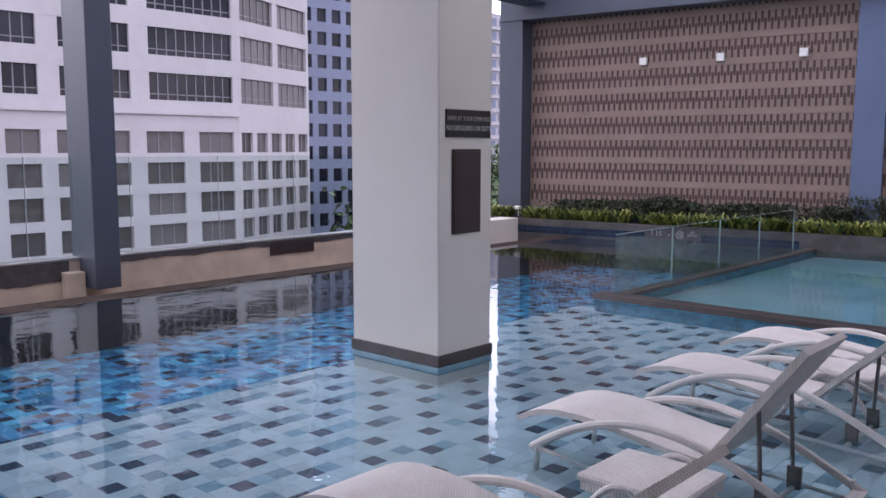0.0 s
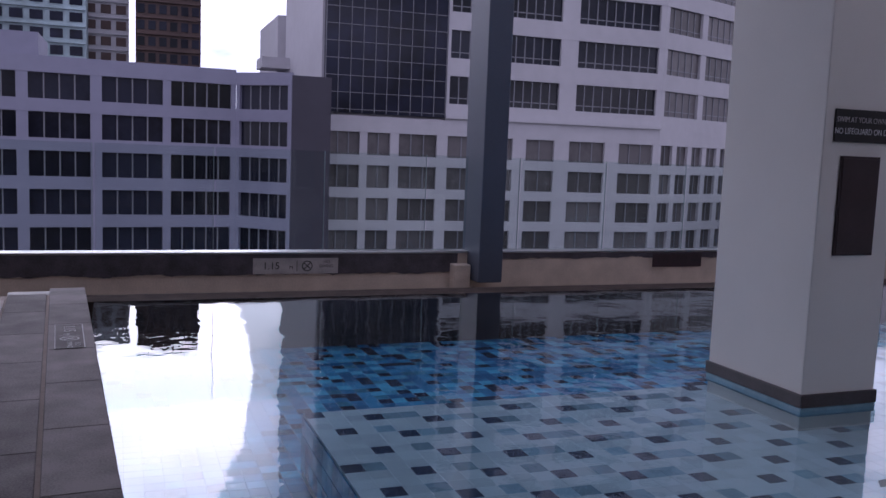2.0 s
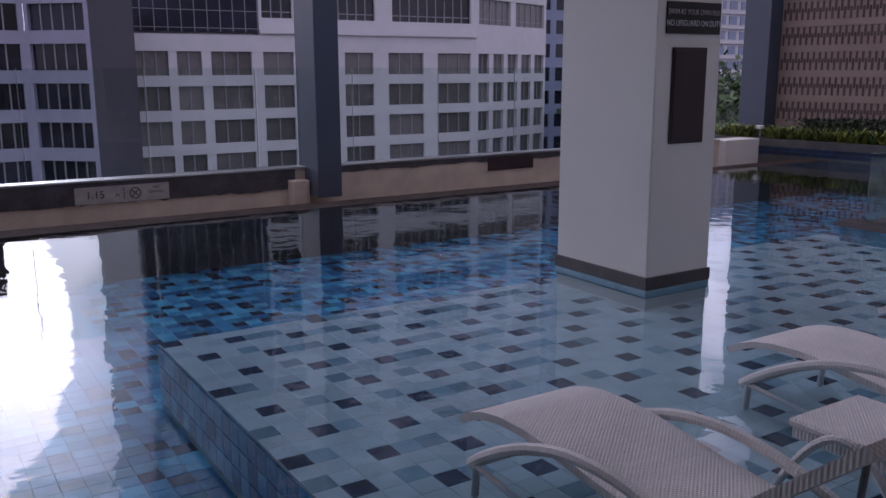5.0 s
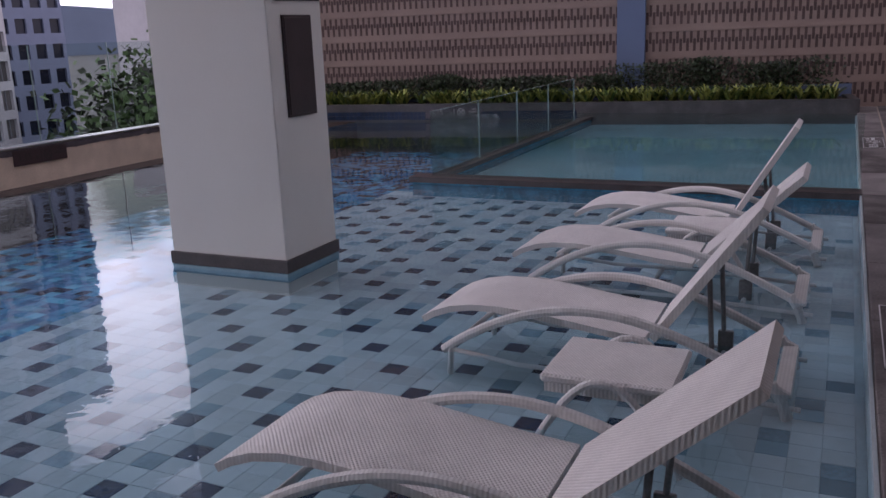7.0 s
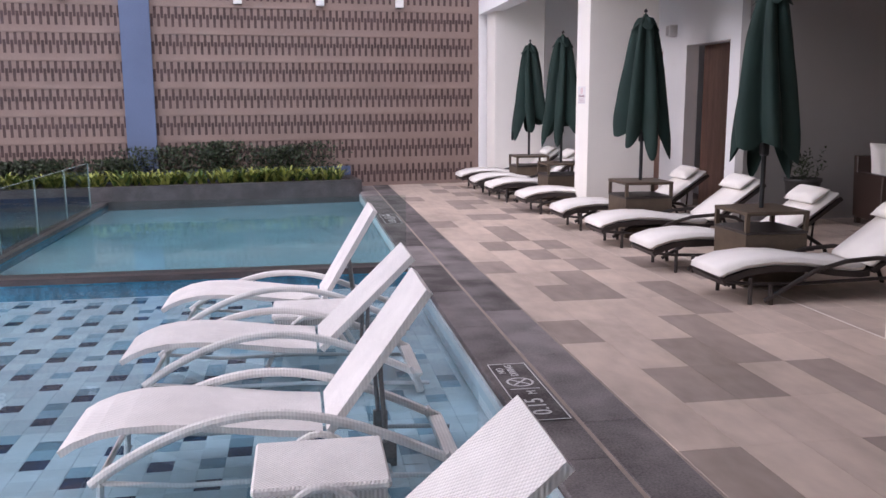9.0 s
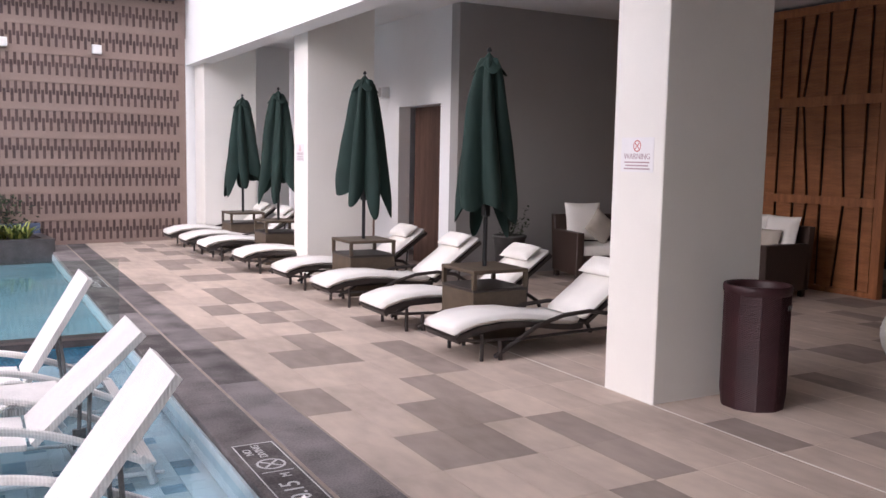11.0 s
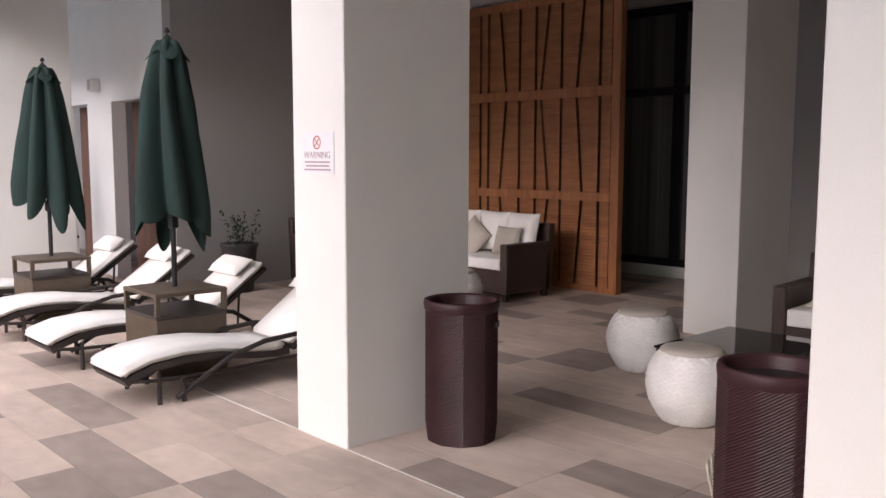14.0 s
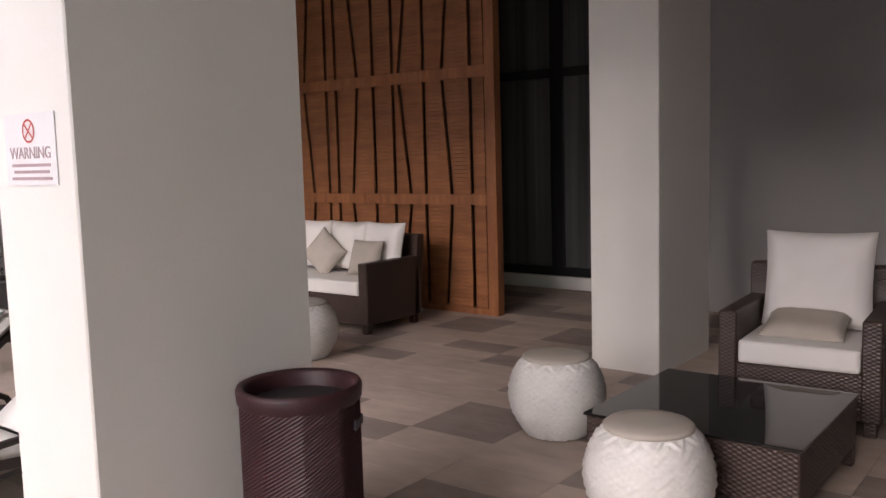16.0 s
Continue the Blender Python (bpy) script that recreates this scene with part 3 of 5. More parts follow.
def pool_lounger(m, lift):
    t = thing("pool_lounger", m, "white woven resin sun lounger with raised back in shallow water", "sun lounger", "loungers in the pool")
    W = 0.255
    seat = [(0.0, 0.27), (0.06, 0.305), (0.15, 0.338), (0.26, 0.357), (0.40, 0.36), (0.55, 0.35), (0.72, 0.328), (0.9, 0.303), (1.08, 0.288)]
    part("seat", sheet(seat, -W, W, 0.03, 3, None, 1), [M_LOUNGE_W, M_LOUNGE_T], t)
    c, s = math.cos(lift), math.sin(lift)
    back = [(1.095 + d * c, 0.29 + d * s) for d in (0.0, 0.2, 0.42, 0.62, 0.74)]
    part("backrest", sheet(back, -W, W, 0.035, 3, None, 1), [M_LOUNGE_W, M_LOUNGE_T], t)
    for sy in (-1, 1):
        y = sy * (W + 0.035)
        part("side_rail", tube(arc((0.13, y, 0.13), (1.67, y, 0.11), 0.27, 22, 0.9), 0.018, 8, flat=1.25), M_LOUNGE_T, t)
        part("runner", tube([(0.17, y, 0.14), (0.165, y, 0.07), (0.16, y, 0.012)], 0.016), M_LOUNGE_T, t)
        part("stretcher", tube([(0.15, y, 0.14), (0.5, y, 0.10), (1.0, y, 0.10), (1.72, y, 0.06)], 0.012), M_LOUNGE_T, t)
        part("leg", tube([(1.6, y, 0.16), (1.645, y, 0.09), (1.67, y, 0.012)], 0.024), M_LOUNGE_T, t)
        part("strut", tube([(1.095 + 0.4 * c, sy * 0.2, 0.27 + 0.4 * s), (1.36, sy * 0.2, 0.1)], 0.011), M_HINGE, t, "grey steel strut")
        part("ratchet", box(1.33, 1.40, sy * 0.2 - 0.012, sy * 0.2 + 0.012, 0.085, 0.2, 0.004), M_HINGE, t, "notched grey steel ratchet")
    part("cross_bar", tube([(0.16, -W - 0.03, 0.14), (0.16, W + 0.03, 0.14)], 0.014), M_LOUNGE_T, t)
    part("rear_bar", box(1.61, 1.685, -W - 0.035, W + 0.035, 0.1, 0.128, 0.008), M_LOUNGE_T, t)
    part("cross_bar", tube([(1.36, -W - 0.03, 0.09), (1.36, W + 0.03, 0.09)], 0.014), M_LOUNGE_T, t)
    return t


def pool_table(m):
    t = thing("pool_side_table", m, "low white woven resin side table standing in shallow water", "side table", "tables in the pool")
    part("tabletop", box(-0.25, 0.25, -0.22, 0.22, 0.30, 0.335, 0.01), M_LOUNGE_W, t)
    part("apron", box(-0.235, 0.235, -0.205, 0.205, 0.26, 0.302), M_LOUNGE_W, t)
    for sy in (-1, 1):
        part("leg_arch", tube(arc((-0.29, sy * 0.25, 0.012), (0.29, sy * 0.25, 0.012), 0.33, 16), 0.016), M_LOUNGE_T, t)
    return t


for x, y, lift in ((-2.95, 2.72, 0.72), (-2.96, 4.29, 0.94), (-2.96, 5.56, 0.77), (-2.92, 6.78, 1.03)):
    pool_lounger(pose(x, y, SHELF_Z, 0, 0, 0), lift)
for y in (3.615, 6.15):
    pool_table(pose(-1.9, y, SHELF_Z))


# ---- loungers on the deck ----
def deck_lounger(m):
    t = thing("deck_lounger", m, "dark wicker sun lounger with thick white cushion, back raised", "sun lounger", "loungers on the deck")
    prof = [(0.0, 0.235), (0.05, 0.27), (0.2, 0.315), (0.42, 0.335), (0.65, 0.325), (0.9, 0.285), (1.08, 0.268), (1.16, 0.275)]
    part("frame", sheet([(x, z - 0.055) for x, z in prof], -0.25, 0.25, 0.045), M_BLACKTUBE, t)
    cu = sheet([(x - 0.03, z) for x, z in prof], -0.255, 0.255, 0.052, 4)
    bmesh.ops.bevel(cu, geom=[e for e in cu.edges if len(e.link_faces) == 2 and e.calc_face_angle(0) > 0.8], offset=0.018, segments=2, affect="EDGES")
    part("mattress", cu, M_CUSHION, t, "off-white mattress", True)
    a = 0.62
    c, s = math.cos(a), math.sin(a)
    bk = [(1.15 + d * c, 0.275 + d * s) for d in (0, 0.2, 0.45, 0.68)]
    part("back_frame", sheet([(x + 0.035, z - 0.055) for x, z in bk], -0.25, 0.25, 0.03), M_BLACKTUBE, t)
    cb = sheet(bk, -0.255, 0.255, 0.052, 4)
    bmesh.ops.bevel(cb, geom=[e for e in cb.edges if len(e.link_faces) == 2 and e.calc_face_angle(0) > 0.8], offset=0.018, segments=2, affect="EDGES")
    part("back_cushion", cb, M_CUSHION, t, "off-white back cushion", True)
    hp = pillow(0.2, 0.46, 0.09)
    hp.transform(pose(1.15 + 0.55 * c - 0.045, 0, 0.275 + 0.55 * s + 0.03, 0, -math.degrees(a), 0))
    part("head_pillow", hp, M_CUSHION, t, "white head pillow", True)
    for sy in (-1, 1):
        y = sy * 0.275
        part("side_rail", tube([(0.32, y, 0.03), (0.45, y, 0.10), (0.7, y, 0.235), (0.95, y, 0.30), (1.2, y, 0.315), (1.42, y, 0.28), (1.58, y, 0.18), (1.66, y, 0.0)], 0.018, 8), M_BLACKTUBE, t)
        part("lower_rail", tube([(0.03, y * 0.88, 0.175), (0.2, y * 0.9, 0.155), (0.6, y * 0.9, 0.14), (1.0, y * 0.9, 0.15), (1.5, y * 0.9, 0.16)], 0.014, 6), M_BLACKTUBE, t)
        part("leg", tube([(0.22, y * 0.9, 0.2), (0.22, y * 0.9, 0.0)], 0.016, 8), M_BLACKTUBE, t)
        part("leg", tube([(0.36, y, 0.15), (0.37, y, 0.0)], 0.017, 8), M_BLACKTUBE, t)
        part("back_strut", tube([(1.5, sy * 0.2, 0.16), (1.52, sy * 0.2, 0.46)], 0.01, 6), M_BLACKTUBE, t)
    return t


DL = [(1.02, 6.4), (1.0, 7.62), (1.0, 8.9), (0.97, 10.1), (0.92, 11.6), (0.8, 13.0), (0.75, 13.95), (0.72, 15.0)]
lounger0 = deck_lounger(pose(*DL[0], 0))
for x, y in DL[1:]:
    copy_thing(lounger0, pose(x, y, 0))


# ---- umbrella tables ----
def umbrella_table(m):
    t = thing("umbrella_table", m, "square bronze resin table with an open slot and a boxed base", "table", "umbrella tables")
    part("tabletop", box(-0.27, 0.27, -0.27, 0.27, 0.57, 0.60, 0.006), M_TABLEB, t)
    part("box", box(-0.262, 0.262, -0.262, 0.262, 0.0, 0.42, 0.004), M_TABLEB, t)
    part("rim", box(-0.266, 0.266, -0.266, 0.266, 0.42, 0.445, 0.004), M_BLACKTUBE, t)
    for sx in (-1, 1):
        for sy in (-1, 1):
            part("leg", box(sx * 0.25 - 0.016, sx * 0.25 + 0.016, sy * 0.25 - 0.016, sy * 0.25 + 0.016, 0.442, 0.572), M_TABLEB, t)
    return t


def closed_umbrella(m, seed):
    """Folded market umbrella: eight deep folds that hang from the hub, with ragged hanging corners."""
    t = thing("umbrella", m, "closed dark green canvas umbrella on a black pole", "umbrella", "closed umbrellas")
    part("pole", tube([(0, 0, 0.60), (0, 0, 2.34)], 0.019, 10), M_POLE, t, "black pole")
    part("crank", box(-0.03, 0.03, -0.035, 0.03, 1.02, 1.12, 0.01), M_POLE, t, "black crank housing")
    b = bmesh.new()
    nz, na, folds = 24, 96, 6
    rings = []
    for i in range(nz + 1):
        f = i / nz
        ring = []
        for k in range(na):
            th = 2 * math.pi * k / na
            w = 0.5 + 0.5 * math.cos(folds * th + 0.5 * math.sin(2.3 * f + seed))
            fold = w ** 0.6
            base = 0.085 + 0.225 * f ** 0.6 * (1 + 0.12 * math.sin(th * 2 + seed)) * (1.0 - 0.12 * max(0.0, f - 0.85) / 0.15)
            pinch = 0.55 + 0.45 * f ** 0.4 if f < 0.9 else 1.0
            r = base * (0.52 + 0.48 * fold) * (0.75 + 0.25 * pinch)
            r += 0.012 * noise.noise(Vector((3 * math.cos(th), 3 * math.sin(th), 4 * f + seed)))
            drop = 1.25 + 0.24 * fold * (0.5 + 0.5 * math.sin(th + seed)) - 0.1 * (1 - fold) + 0.05 * math.sin(5 * th + 2 * seed)
            tw = th + 0.35 * f * math.sin(seed)
            ring.append(b.verts.new((r * math.cos(tw), r * math.sin(tw), 2.33 - f * drop)))
        rings.append(ring)
    for q, s in zip(rings, rings[1:]):
        for k in range(na):
            b.faces.new((q[k], q[(k + 1) % na], s[(k + 1) % na], s[k]))
    b.faces.new(rings[0][::-1])
    bmesh.ops.recalc_face_normals(b, faces=b.faces[:])
    part("canopy", b, M_GREEN, t, "dark green folded canopy", True)
    v = bmesh.new()
    top = v.verts.new((0, 0, 2.385))
    rim = []
    for k in range(32):
        th = 2 * math.pi * k / 32
        q = 0.5 + 0.5 * math.cos(4 * th + seed)
        rim.append(v.verts.new(((0.105 + 0.05 * q) * math.cos(th), (0.105 + 0.05 * q) * math.sin(th), 2.26 - 0.07 * q)))
    for k in range(32):
        v.faces.new((top, rim[k], rim[(k + 1) % 32]))
    v.normal_update()
    bmesh.ops.solidify(v, geom=v.faces[:], thickness=0.004)
    part("vent", v, M_GREEN, t, "dark green vent flap", False)
    part("finial", lathe([(0.0, 2.38), (0.018, 2.385), (0.02, 2.4), (0.008, 2.42)], 10), M_POLE, t)
    return t


for k, (x, y) in enumerate(((1.74, 6.95), (1.74, 9.5), (1.72, 12.4), (1.72, 14.15))):
    umbrella_table(pose(x, y, 0))
    closed_umbrella(pose(x, y, 0, 0, 0, 40 * k), 1.3 + 2.1 * k)


# ---- bins, poufs, lounge furniture ----
def wicker_bin(m):
    t = thing("wicker_bin", m, "tall round plum-brown wicker bin, open at the top", "bin", "wicker bins")
    R = 0.198
    # over-and-under strands on a softly ten-sided shell
    b, n, rows = bmesh.new(), 116, 112
    rings = []
    for j in range(rows + 1):
        z = 0.72 * j / rows
        ring = []
        for k in range(n):
            th = 2 * math.pi * k / n
            flat = math.cos(math.pi / 10) / math.cos(th % (math.pi / 5) - math.pi / 10)
            r = R * (0.94 + 0.06 * min(1.0, z / 0.1)) * (0.35 + 0.65 * flat / 0.975) + (0.0021 if (k + j) % 2 else -0.0013)
            ring.append(b.verts.new((r * math.cos(th), r * math.sin(th), z)))
        rings.append(ring)
    for q, s in zip(rings, rings[1:]):
        for k in range(n):
            b.faces.new((q[k], q[(k + 1) % n], s[(k + 1) % n], s[k]))
    b.faces.new(rings[0][::-1])
    part("body", b, M_WICKER_P, t, "", False)
    rim = lathe([(R - 0.02, 0.62), (R - 0.02, 0.755), (R - 0.012, 0.768), (R + 0.004, 0.768), (R + 0.009, 0.755), (R + 0.006, 0.72), (R, 0.71)], 36)
    bmesh.ops.delete(rim, geom=[f for f in rim.faces if len(f.verts) > 4], context="FACES")
    part("rim", rim, M_WICKER_P, t, "rolled wicker rim", True)
    part("liner", lathe([(R - 0.03, 0.701), (R - 0.028, 0.712)], 30), M_BLACKFRAME, t, "dark liner")
    part("handle_slot", box(R - 0.012, R + 0.003, -0.045, 0.045, 0.62, 0.655, 0.004), M_BLACKFRAME, t, "dark handle slot")
    return t


wicker_bin(pose(2.19, 4.45, 0, 0, 0, -60))
wicker_bin(pose(2.02, 2.6, 0, 0, 0, -60))


def pouf(m):
    t = thing("pouf", m, "round white rope-woven pouf with a beige seat pad", "pouf", "woven poufs")
    R = 0.255
    prof = [(0.14, 0.0), (0.165, 0.012), (0.2, 0.06), (0.238, 0.13), (R, 0.21), (0.252, 0.27), (0.235, 0.33), (0.205, 0.385), (0.178, 0.41), (0.168, 0.415)]
    b = bmesh.new()
    n = 120
    full = []
    for (r0, z0), (r1, z1) in zip(prof, prof[1:]):
        for q in range(4):
            full.append((ease(r0, r1, q / 4), ease(z0, z1, q / 4)))
    full.append(prof[-1])
    rings = []
    for r, z in full:
        ring = []
        for k in range(n):
            th = 2 * math.pi * k / n
            zig = abs(((th * 12 / math.pi) % 2) - 1)
            bump = 0.008 * math.sin(2 * math.pi * (z / 0.042 + zig * 1.1))
            ring.append(b.verts.new(((r + bump) * math.cos(th), (r + bump) * math.sin(th), z)))
        rings.append(ring)
    for q, s in zip(rings, rings[1:]):
        for k in range(n):
            b.faces.new((q[k], q[(k + 1) % n], s[(k + 1) % n], s[k]))
    b.faces.new(rings[0][::-1])
    b.faces.new(rings[-1])
    bmesh.ops.recalc_face_normals(b, faces=b.faces[:])
    part("body", b, M_WICKER_W, t, "", True)
    part("seat_pad", lathe([(0.16, 0.405), (0.178, 0.415), (0.18, 0.425), (0.165, 0.437), (0.1, 0.443), (0.0, 0.445)], 40), M_CUSHION_B, t, "beige seat pad", True)
    return t


for x, y in ((4.21, 4.66), (3.38, 3.76), (4.74, 7.16)):
    pouf(pose(x, y, 0))


def coffee_table(m):
    t = thing("coffee_table", m, "low square dark wicker coffee table with a smoked glass top", "coffee table")
    part("glass_top", box(-0.5, 0.5, -0.5, 0.5, 0.325, 0.337, 0.002), M_TABLEGLASS, t, "smoked glass top")
    part("body", box(-0.49, 0.49, -0.49, 0.49, 0.09, 0.323, 0.006), M_WICKER, t)
    for sx in (-1, 1):
        for sy in (-1, 1):
            part("leg", box(sx * 0.46 - 0.028, sx * 0.46 + 0.028, sy * 0.46 - 0.028, sy * 0.46 + 0.028, 0.0, 0.092, 0.004), M_WICKER, t)
    return t


coffee_table(pose(4.11, 3.72, 0) @ Matrix.Diagonal((0.94, 0.94, 1, 1)))


def wicker_seat(name, m, width, label, category, group=""):
    """Armchair or sofa, front towards -y, centred on its width."""
    t = thing(name, m, label, category, group)
    w, d = width / 2, 0.36
    part("base", box(-w + 0.02, w - 0.02, -d + 0.02, d - 0.04, 0.08, 0.325, 0.006), M_WICKER, t)
    for sx in (-1, 1):
        x0, x1 = (-w, -w + 0.1) if sx < 0 else (w - 0.1, w)
        part("arm", box(x0, x1, -d, d - 0.02, 0.08, 0.61, 0.01), M_WICKER, t)
        for yy in (-d + 0.02, d - 0.08):
            part("foot", box(x0 + 0.015, x0 + 0.075, yy, yy + 0.06, 0.0, 0.082, 0.004), M_WICKER, t)
    bk = box(-w, w, d - 0.1, d, 0.08, 0.8, 0.01)
    for v in bk.verts:
        v.co.y += 0.14 * max(0.0, v.co.z - 0.3)
    part("backrest", bk, M_WICKER, t)
    cu = box(-w + 0.105, w - 0.105, -d + 0.005, d - 0.1, 0.327, 0.45, 0.022, seg=2)
    part("seat_cushion", cu, M_CUSHION, t, "thick off-white seat cushion", True)
    return t


def loose_cushion(m, w, h, thick, material, label):
    b = pillow(w, h, thick)
    ob = link("cushion", b, material, None, "", True)
    ob.matrix_basis = m
    return tagged(ob, label, "cushion", "loose cushions")


# armchair beside the coffee table, facing the pool side
ac = pose(5.3, 3.66, 0, 0, 0, -86)
wicker_seat("armchair", ac, 0.82, "dark brown wicker armchair with white seat cushion", "armchair", "wicker armchairs")
loose_cushion(ac @ pose(0, 0.2, 0.73, 78, 0, 0), 0.60, 0.56, 0.16, M_CUSHION, "large white back cushion on the armchair")
loose_cushion(ac @ pose(-0.02, -0.02, 0.5, 14, 0, 0), 0.44, 0.34, 0.11, M_CUSHION_B, "beige cushion on the armchair seat")
# sofa in front of the screen
so = pose(5.92, 8.02, 0, 0, 0, -90)
wicker_seat("sofa", so, 1.5, "dark brown wicker sofa with white seat cushion", "sofa")
for dx in (-0.42, 0.04, 0.48):
    loose_cushion(so @ pose(dx, 0.17, 0.69, 76, 0, 0), 0.46, 0.46, 0.15, M_CUSHION, "white back cushion on the sofa")
loose_cushion(so @ pose(0.42, 0.0, 0.61, 70, 0, 0), 0.36, 0.32, 0.11, M_CUSHION_B, "beige cushion on the sofa")
loose_cushion(so @ pose(-0.1, 0.0, 0.63, 70, 38, 0), 0.36, 0.34, 0.11, M_CUSHION_B, "beige cushion tilted on the sofa")
# armchair by the grey wall behind the loungers
ar = pose(4.97, 9.45, 0, 0, 0, -12)
wicker_seat("armchair", ar, 0.9, "dark brown wicker armchair with white seat cushion", "armchair", "wicker armchairs")
loose_cushion(ar @ pose(-0.1, 0.2, 0.71, 78, 0, 0), 0.5, 0.5, 0.15, M_CUSHION, "white back cushion on the armchair")
loose_cushion(ar @ pose(0.08, 0.06, 0.65, 74, 40, 0), 0.36, 0.36, 0.11, M_CUSHION_B, "beige cushion tilted on the armchair")


# ---- slatted wooden screen ----
scr = thing("wooden_screen", pose(6.88, 6.8, 0), "tall red-brown wooden screen with louvred panels and slanting battens", "screen")
SW, SH = 3.1, 3.38
part("stile", box(-0.05, 0.05, 0.0, 0.11, 0.0, SH, 0.004), M_WOOD, scr)
part("stile", box(-0.05, 0.05, SW - 0.11, SW, 0.0, SH, 0.004), M_WOOD, scr)
for z0, z1 in ((0.0, 0.06), (1.03, 1.13), (2.2, 2.31), (SH - 0.1, SH)):
    part("rail", box(-0.046, 0.046, 0.11, SW - 0.11, z0, z1, 0.003), M_WOOD, scr)
# board added behind the louvres; its brown stands for shade in the gaps
part("backing", box(0.052, 0.06, 0.02, SW - 0.02, 0.02, SH - 0.02), M_GAP_SHADE, scr, "dark brown board added for the gap shade")
tiers = ((0.06, 1.03), (1.13, 2.2), (2.31, SH - 0.1))
TOPS = [0.28, 0.56, 0.83, 1.08, 1.22, 1.48, 1.75, 2.0, 2.14, 2.42, 2.7]
SLANT = [0.0, 0.09, 0.0, 0.12, 0.0, 0.0, -0.1, 0.0, 0.0, 0.1, -0.08]
for ti, (z0, z1) in enumerate(tiers):
    edges = [(0.11, 0.11)]
    for y, sl in zip(TOPS, SLANT):
        q = sl if ti % 2 else -sl
        edges.append((y - q / 2, y + q / 2))
    edges.append((SW - 0.11, SW - 0.11))
    for (a0, a1), (b0, b1) in zip(edges, edges[1:]):
        g = 0.021
        lo0, lo1, hi0, hi1 = a0 + g, b0 - g, a1 + g, b1 - g
        fr = bmesh.new()
        vs = [fr.verts.new(p) for p in ((-0.012, lo0, z0), (-0.012, lo1, z0), (-0.012, hi1, z1), (-0.012, hi0, z1))]
        fr.faces.new(vs)
        fr.normal_update()
        bmesh.ops.solidify(fr, geom=fr.faces[:], thickness=0.02)
        pn = part("panel", fr, M_WOOD_D, scr)
        nl = int((z1 - z0) / 0.036)
        lv = bmesh.new()
        for k in range(nl):
            f = (k + 0.5) / nl
            ya, yb = ease(lo0, hi0, f) + 0.006, ease(lo1, hi1, f) - 0.006
            z = z0 + (z1 - z0) * f
            if yb - ya > 0.02:
                vs = [lv.verts.new(p) for p in ((-0.036, ya, z - 0.011), (-0.036, yb, z - 0.011), (-0.013, yb, z + 0.011), (-0.013, ya, z + 0.011), (-0.013, yb, z - 0.011), (-0.013, ya, z - 0.011))]
                lv.faces.new((vs[0], vs[1], vs[2], vs[3]))
                lv.faces.new((vs[0], vs[5], vs[4], vs[1]))
        part("louvres", lv, M_WOOD, pn)


# ---- signs ----
def no_diving_icon(parent, m, r, ink):
    b = bmesh.new()
    n = 28
    for k in range(n):
        a0, a1 = 2 * math.pi * k / n, 2 * math.pi * (k + 1) / n
        b.faces.new([b.verts.new((q * math.cos(a), q * math.sin(a), 0)) for q, a in ((r * 0.82, a0), (r, a0), (r, a1), (r * 0.82, a1))])
    for ang in (0.8, -0.75):
        c, s = math.cos(ang), math.sin(ang)
        b.faces.new([b.verts.new((c * u - s * v, s * u + c * v, 0)) for u, v in ((-r * 0.8, -r * 0.09), (r * 0.8, -r * 0.09), (r * 0.8, r * 0.09), (-r * 0.8, r * 0.09))])
    bmesh.ops.translate(b, verts=b.verts[:], vec=(0, 0, 0.001))
    ob = part("icon", b, ink, parent)
    ob.matrix_basis = m
    return ob


def depth_sign(name, m, words, w, h, plate, ink, label, border=False):
    t = thing(name, m, label, "sign", "pool depth signs")
    part("plate", box(-w / 2, w / 2, -h / 2, h / 2, 0.0, 0.003), plate, t)
    f = m.inverted() @ m @ Matrix.Translation((0, 0, 0.0036))
    text_mesh("lettering", words, h * 0.62, f @ Matrix.Translation((-w * 0.29, 0, 0)), ink, t)
    text_mesh("lettering", "M", h * 0.32, f @ Matrix.Translation((-w * 0.06, -h * 0.1, 0)), ink, t)
    no_diving_icon(t, f @ Matrix.Translation((w * 0.13, 0, 0)), h * 0.34, ink)
    text_mesh("lettering", "NO\nDIVING", h * 0.27, f @ Matrix.Translation((w * 0.36, h * 0.12, 0)), ink, t)
    part("divider", box(w * 0.005, w * 0.012, -h * 0.36, h * 0.36, 0.003, 0.0045), ink, t)
    if border:
        for bx in ((-w / 2, w / 2, h / 2 - 0.006, h / 2), (-w / 2, w / 2, -h / 2, -h / 2 + 0.006), (-w / 2, -w / 2 + 0.006, -h / 2, h / 2), (w / 2 - 0.006, w / 2, -h / 2, h / 2)):
            part("border", box(*bx, 0.003, 0.0045), ink, t)
    return t


face_e = Matrix(((0, 0, 1, 0), (1, 0, 0, 0), (0, 1, 0, 0), (0, 0, 0, 1)))
depth_sign("depth_sign", pose(PARAPET + 0.016, 2.83, 0.045) @ face_e, "1.15", 1.02, 0.19, M_SIGN, M_SIGN_INK, "weathered grey depth sign on the black parapet coat")
depth_sign("depth_sign", pose(PARAPET + 0.016, 8.24, 0.075) @ face_e, "1.15", 0.82, 0.19, M_PANEL, M_SIGN_INK, "dark stained depth sign on the beige parapet")
depth_sign("depth_sign", pose(-0.835, 4.615, 0.002, 0, 0, 90), "0.15", 0.88, 0.215, M_COPING, M_WHITE_INK, "white engraved depth marking in the grey coping", True)
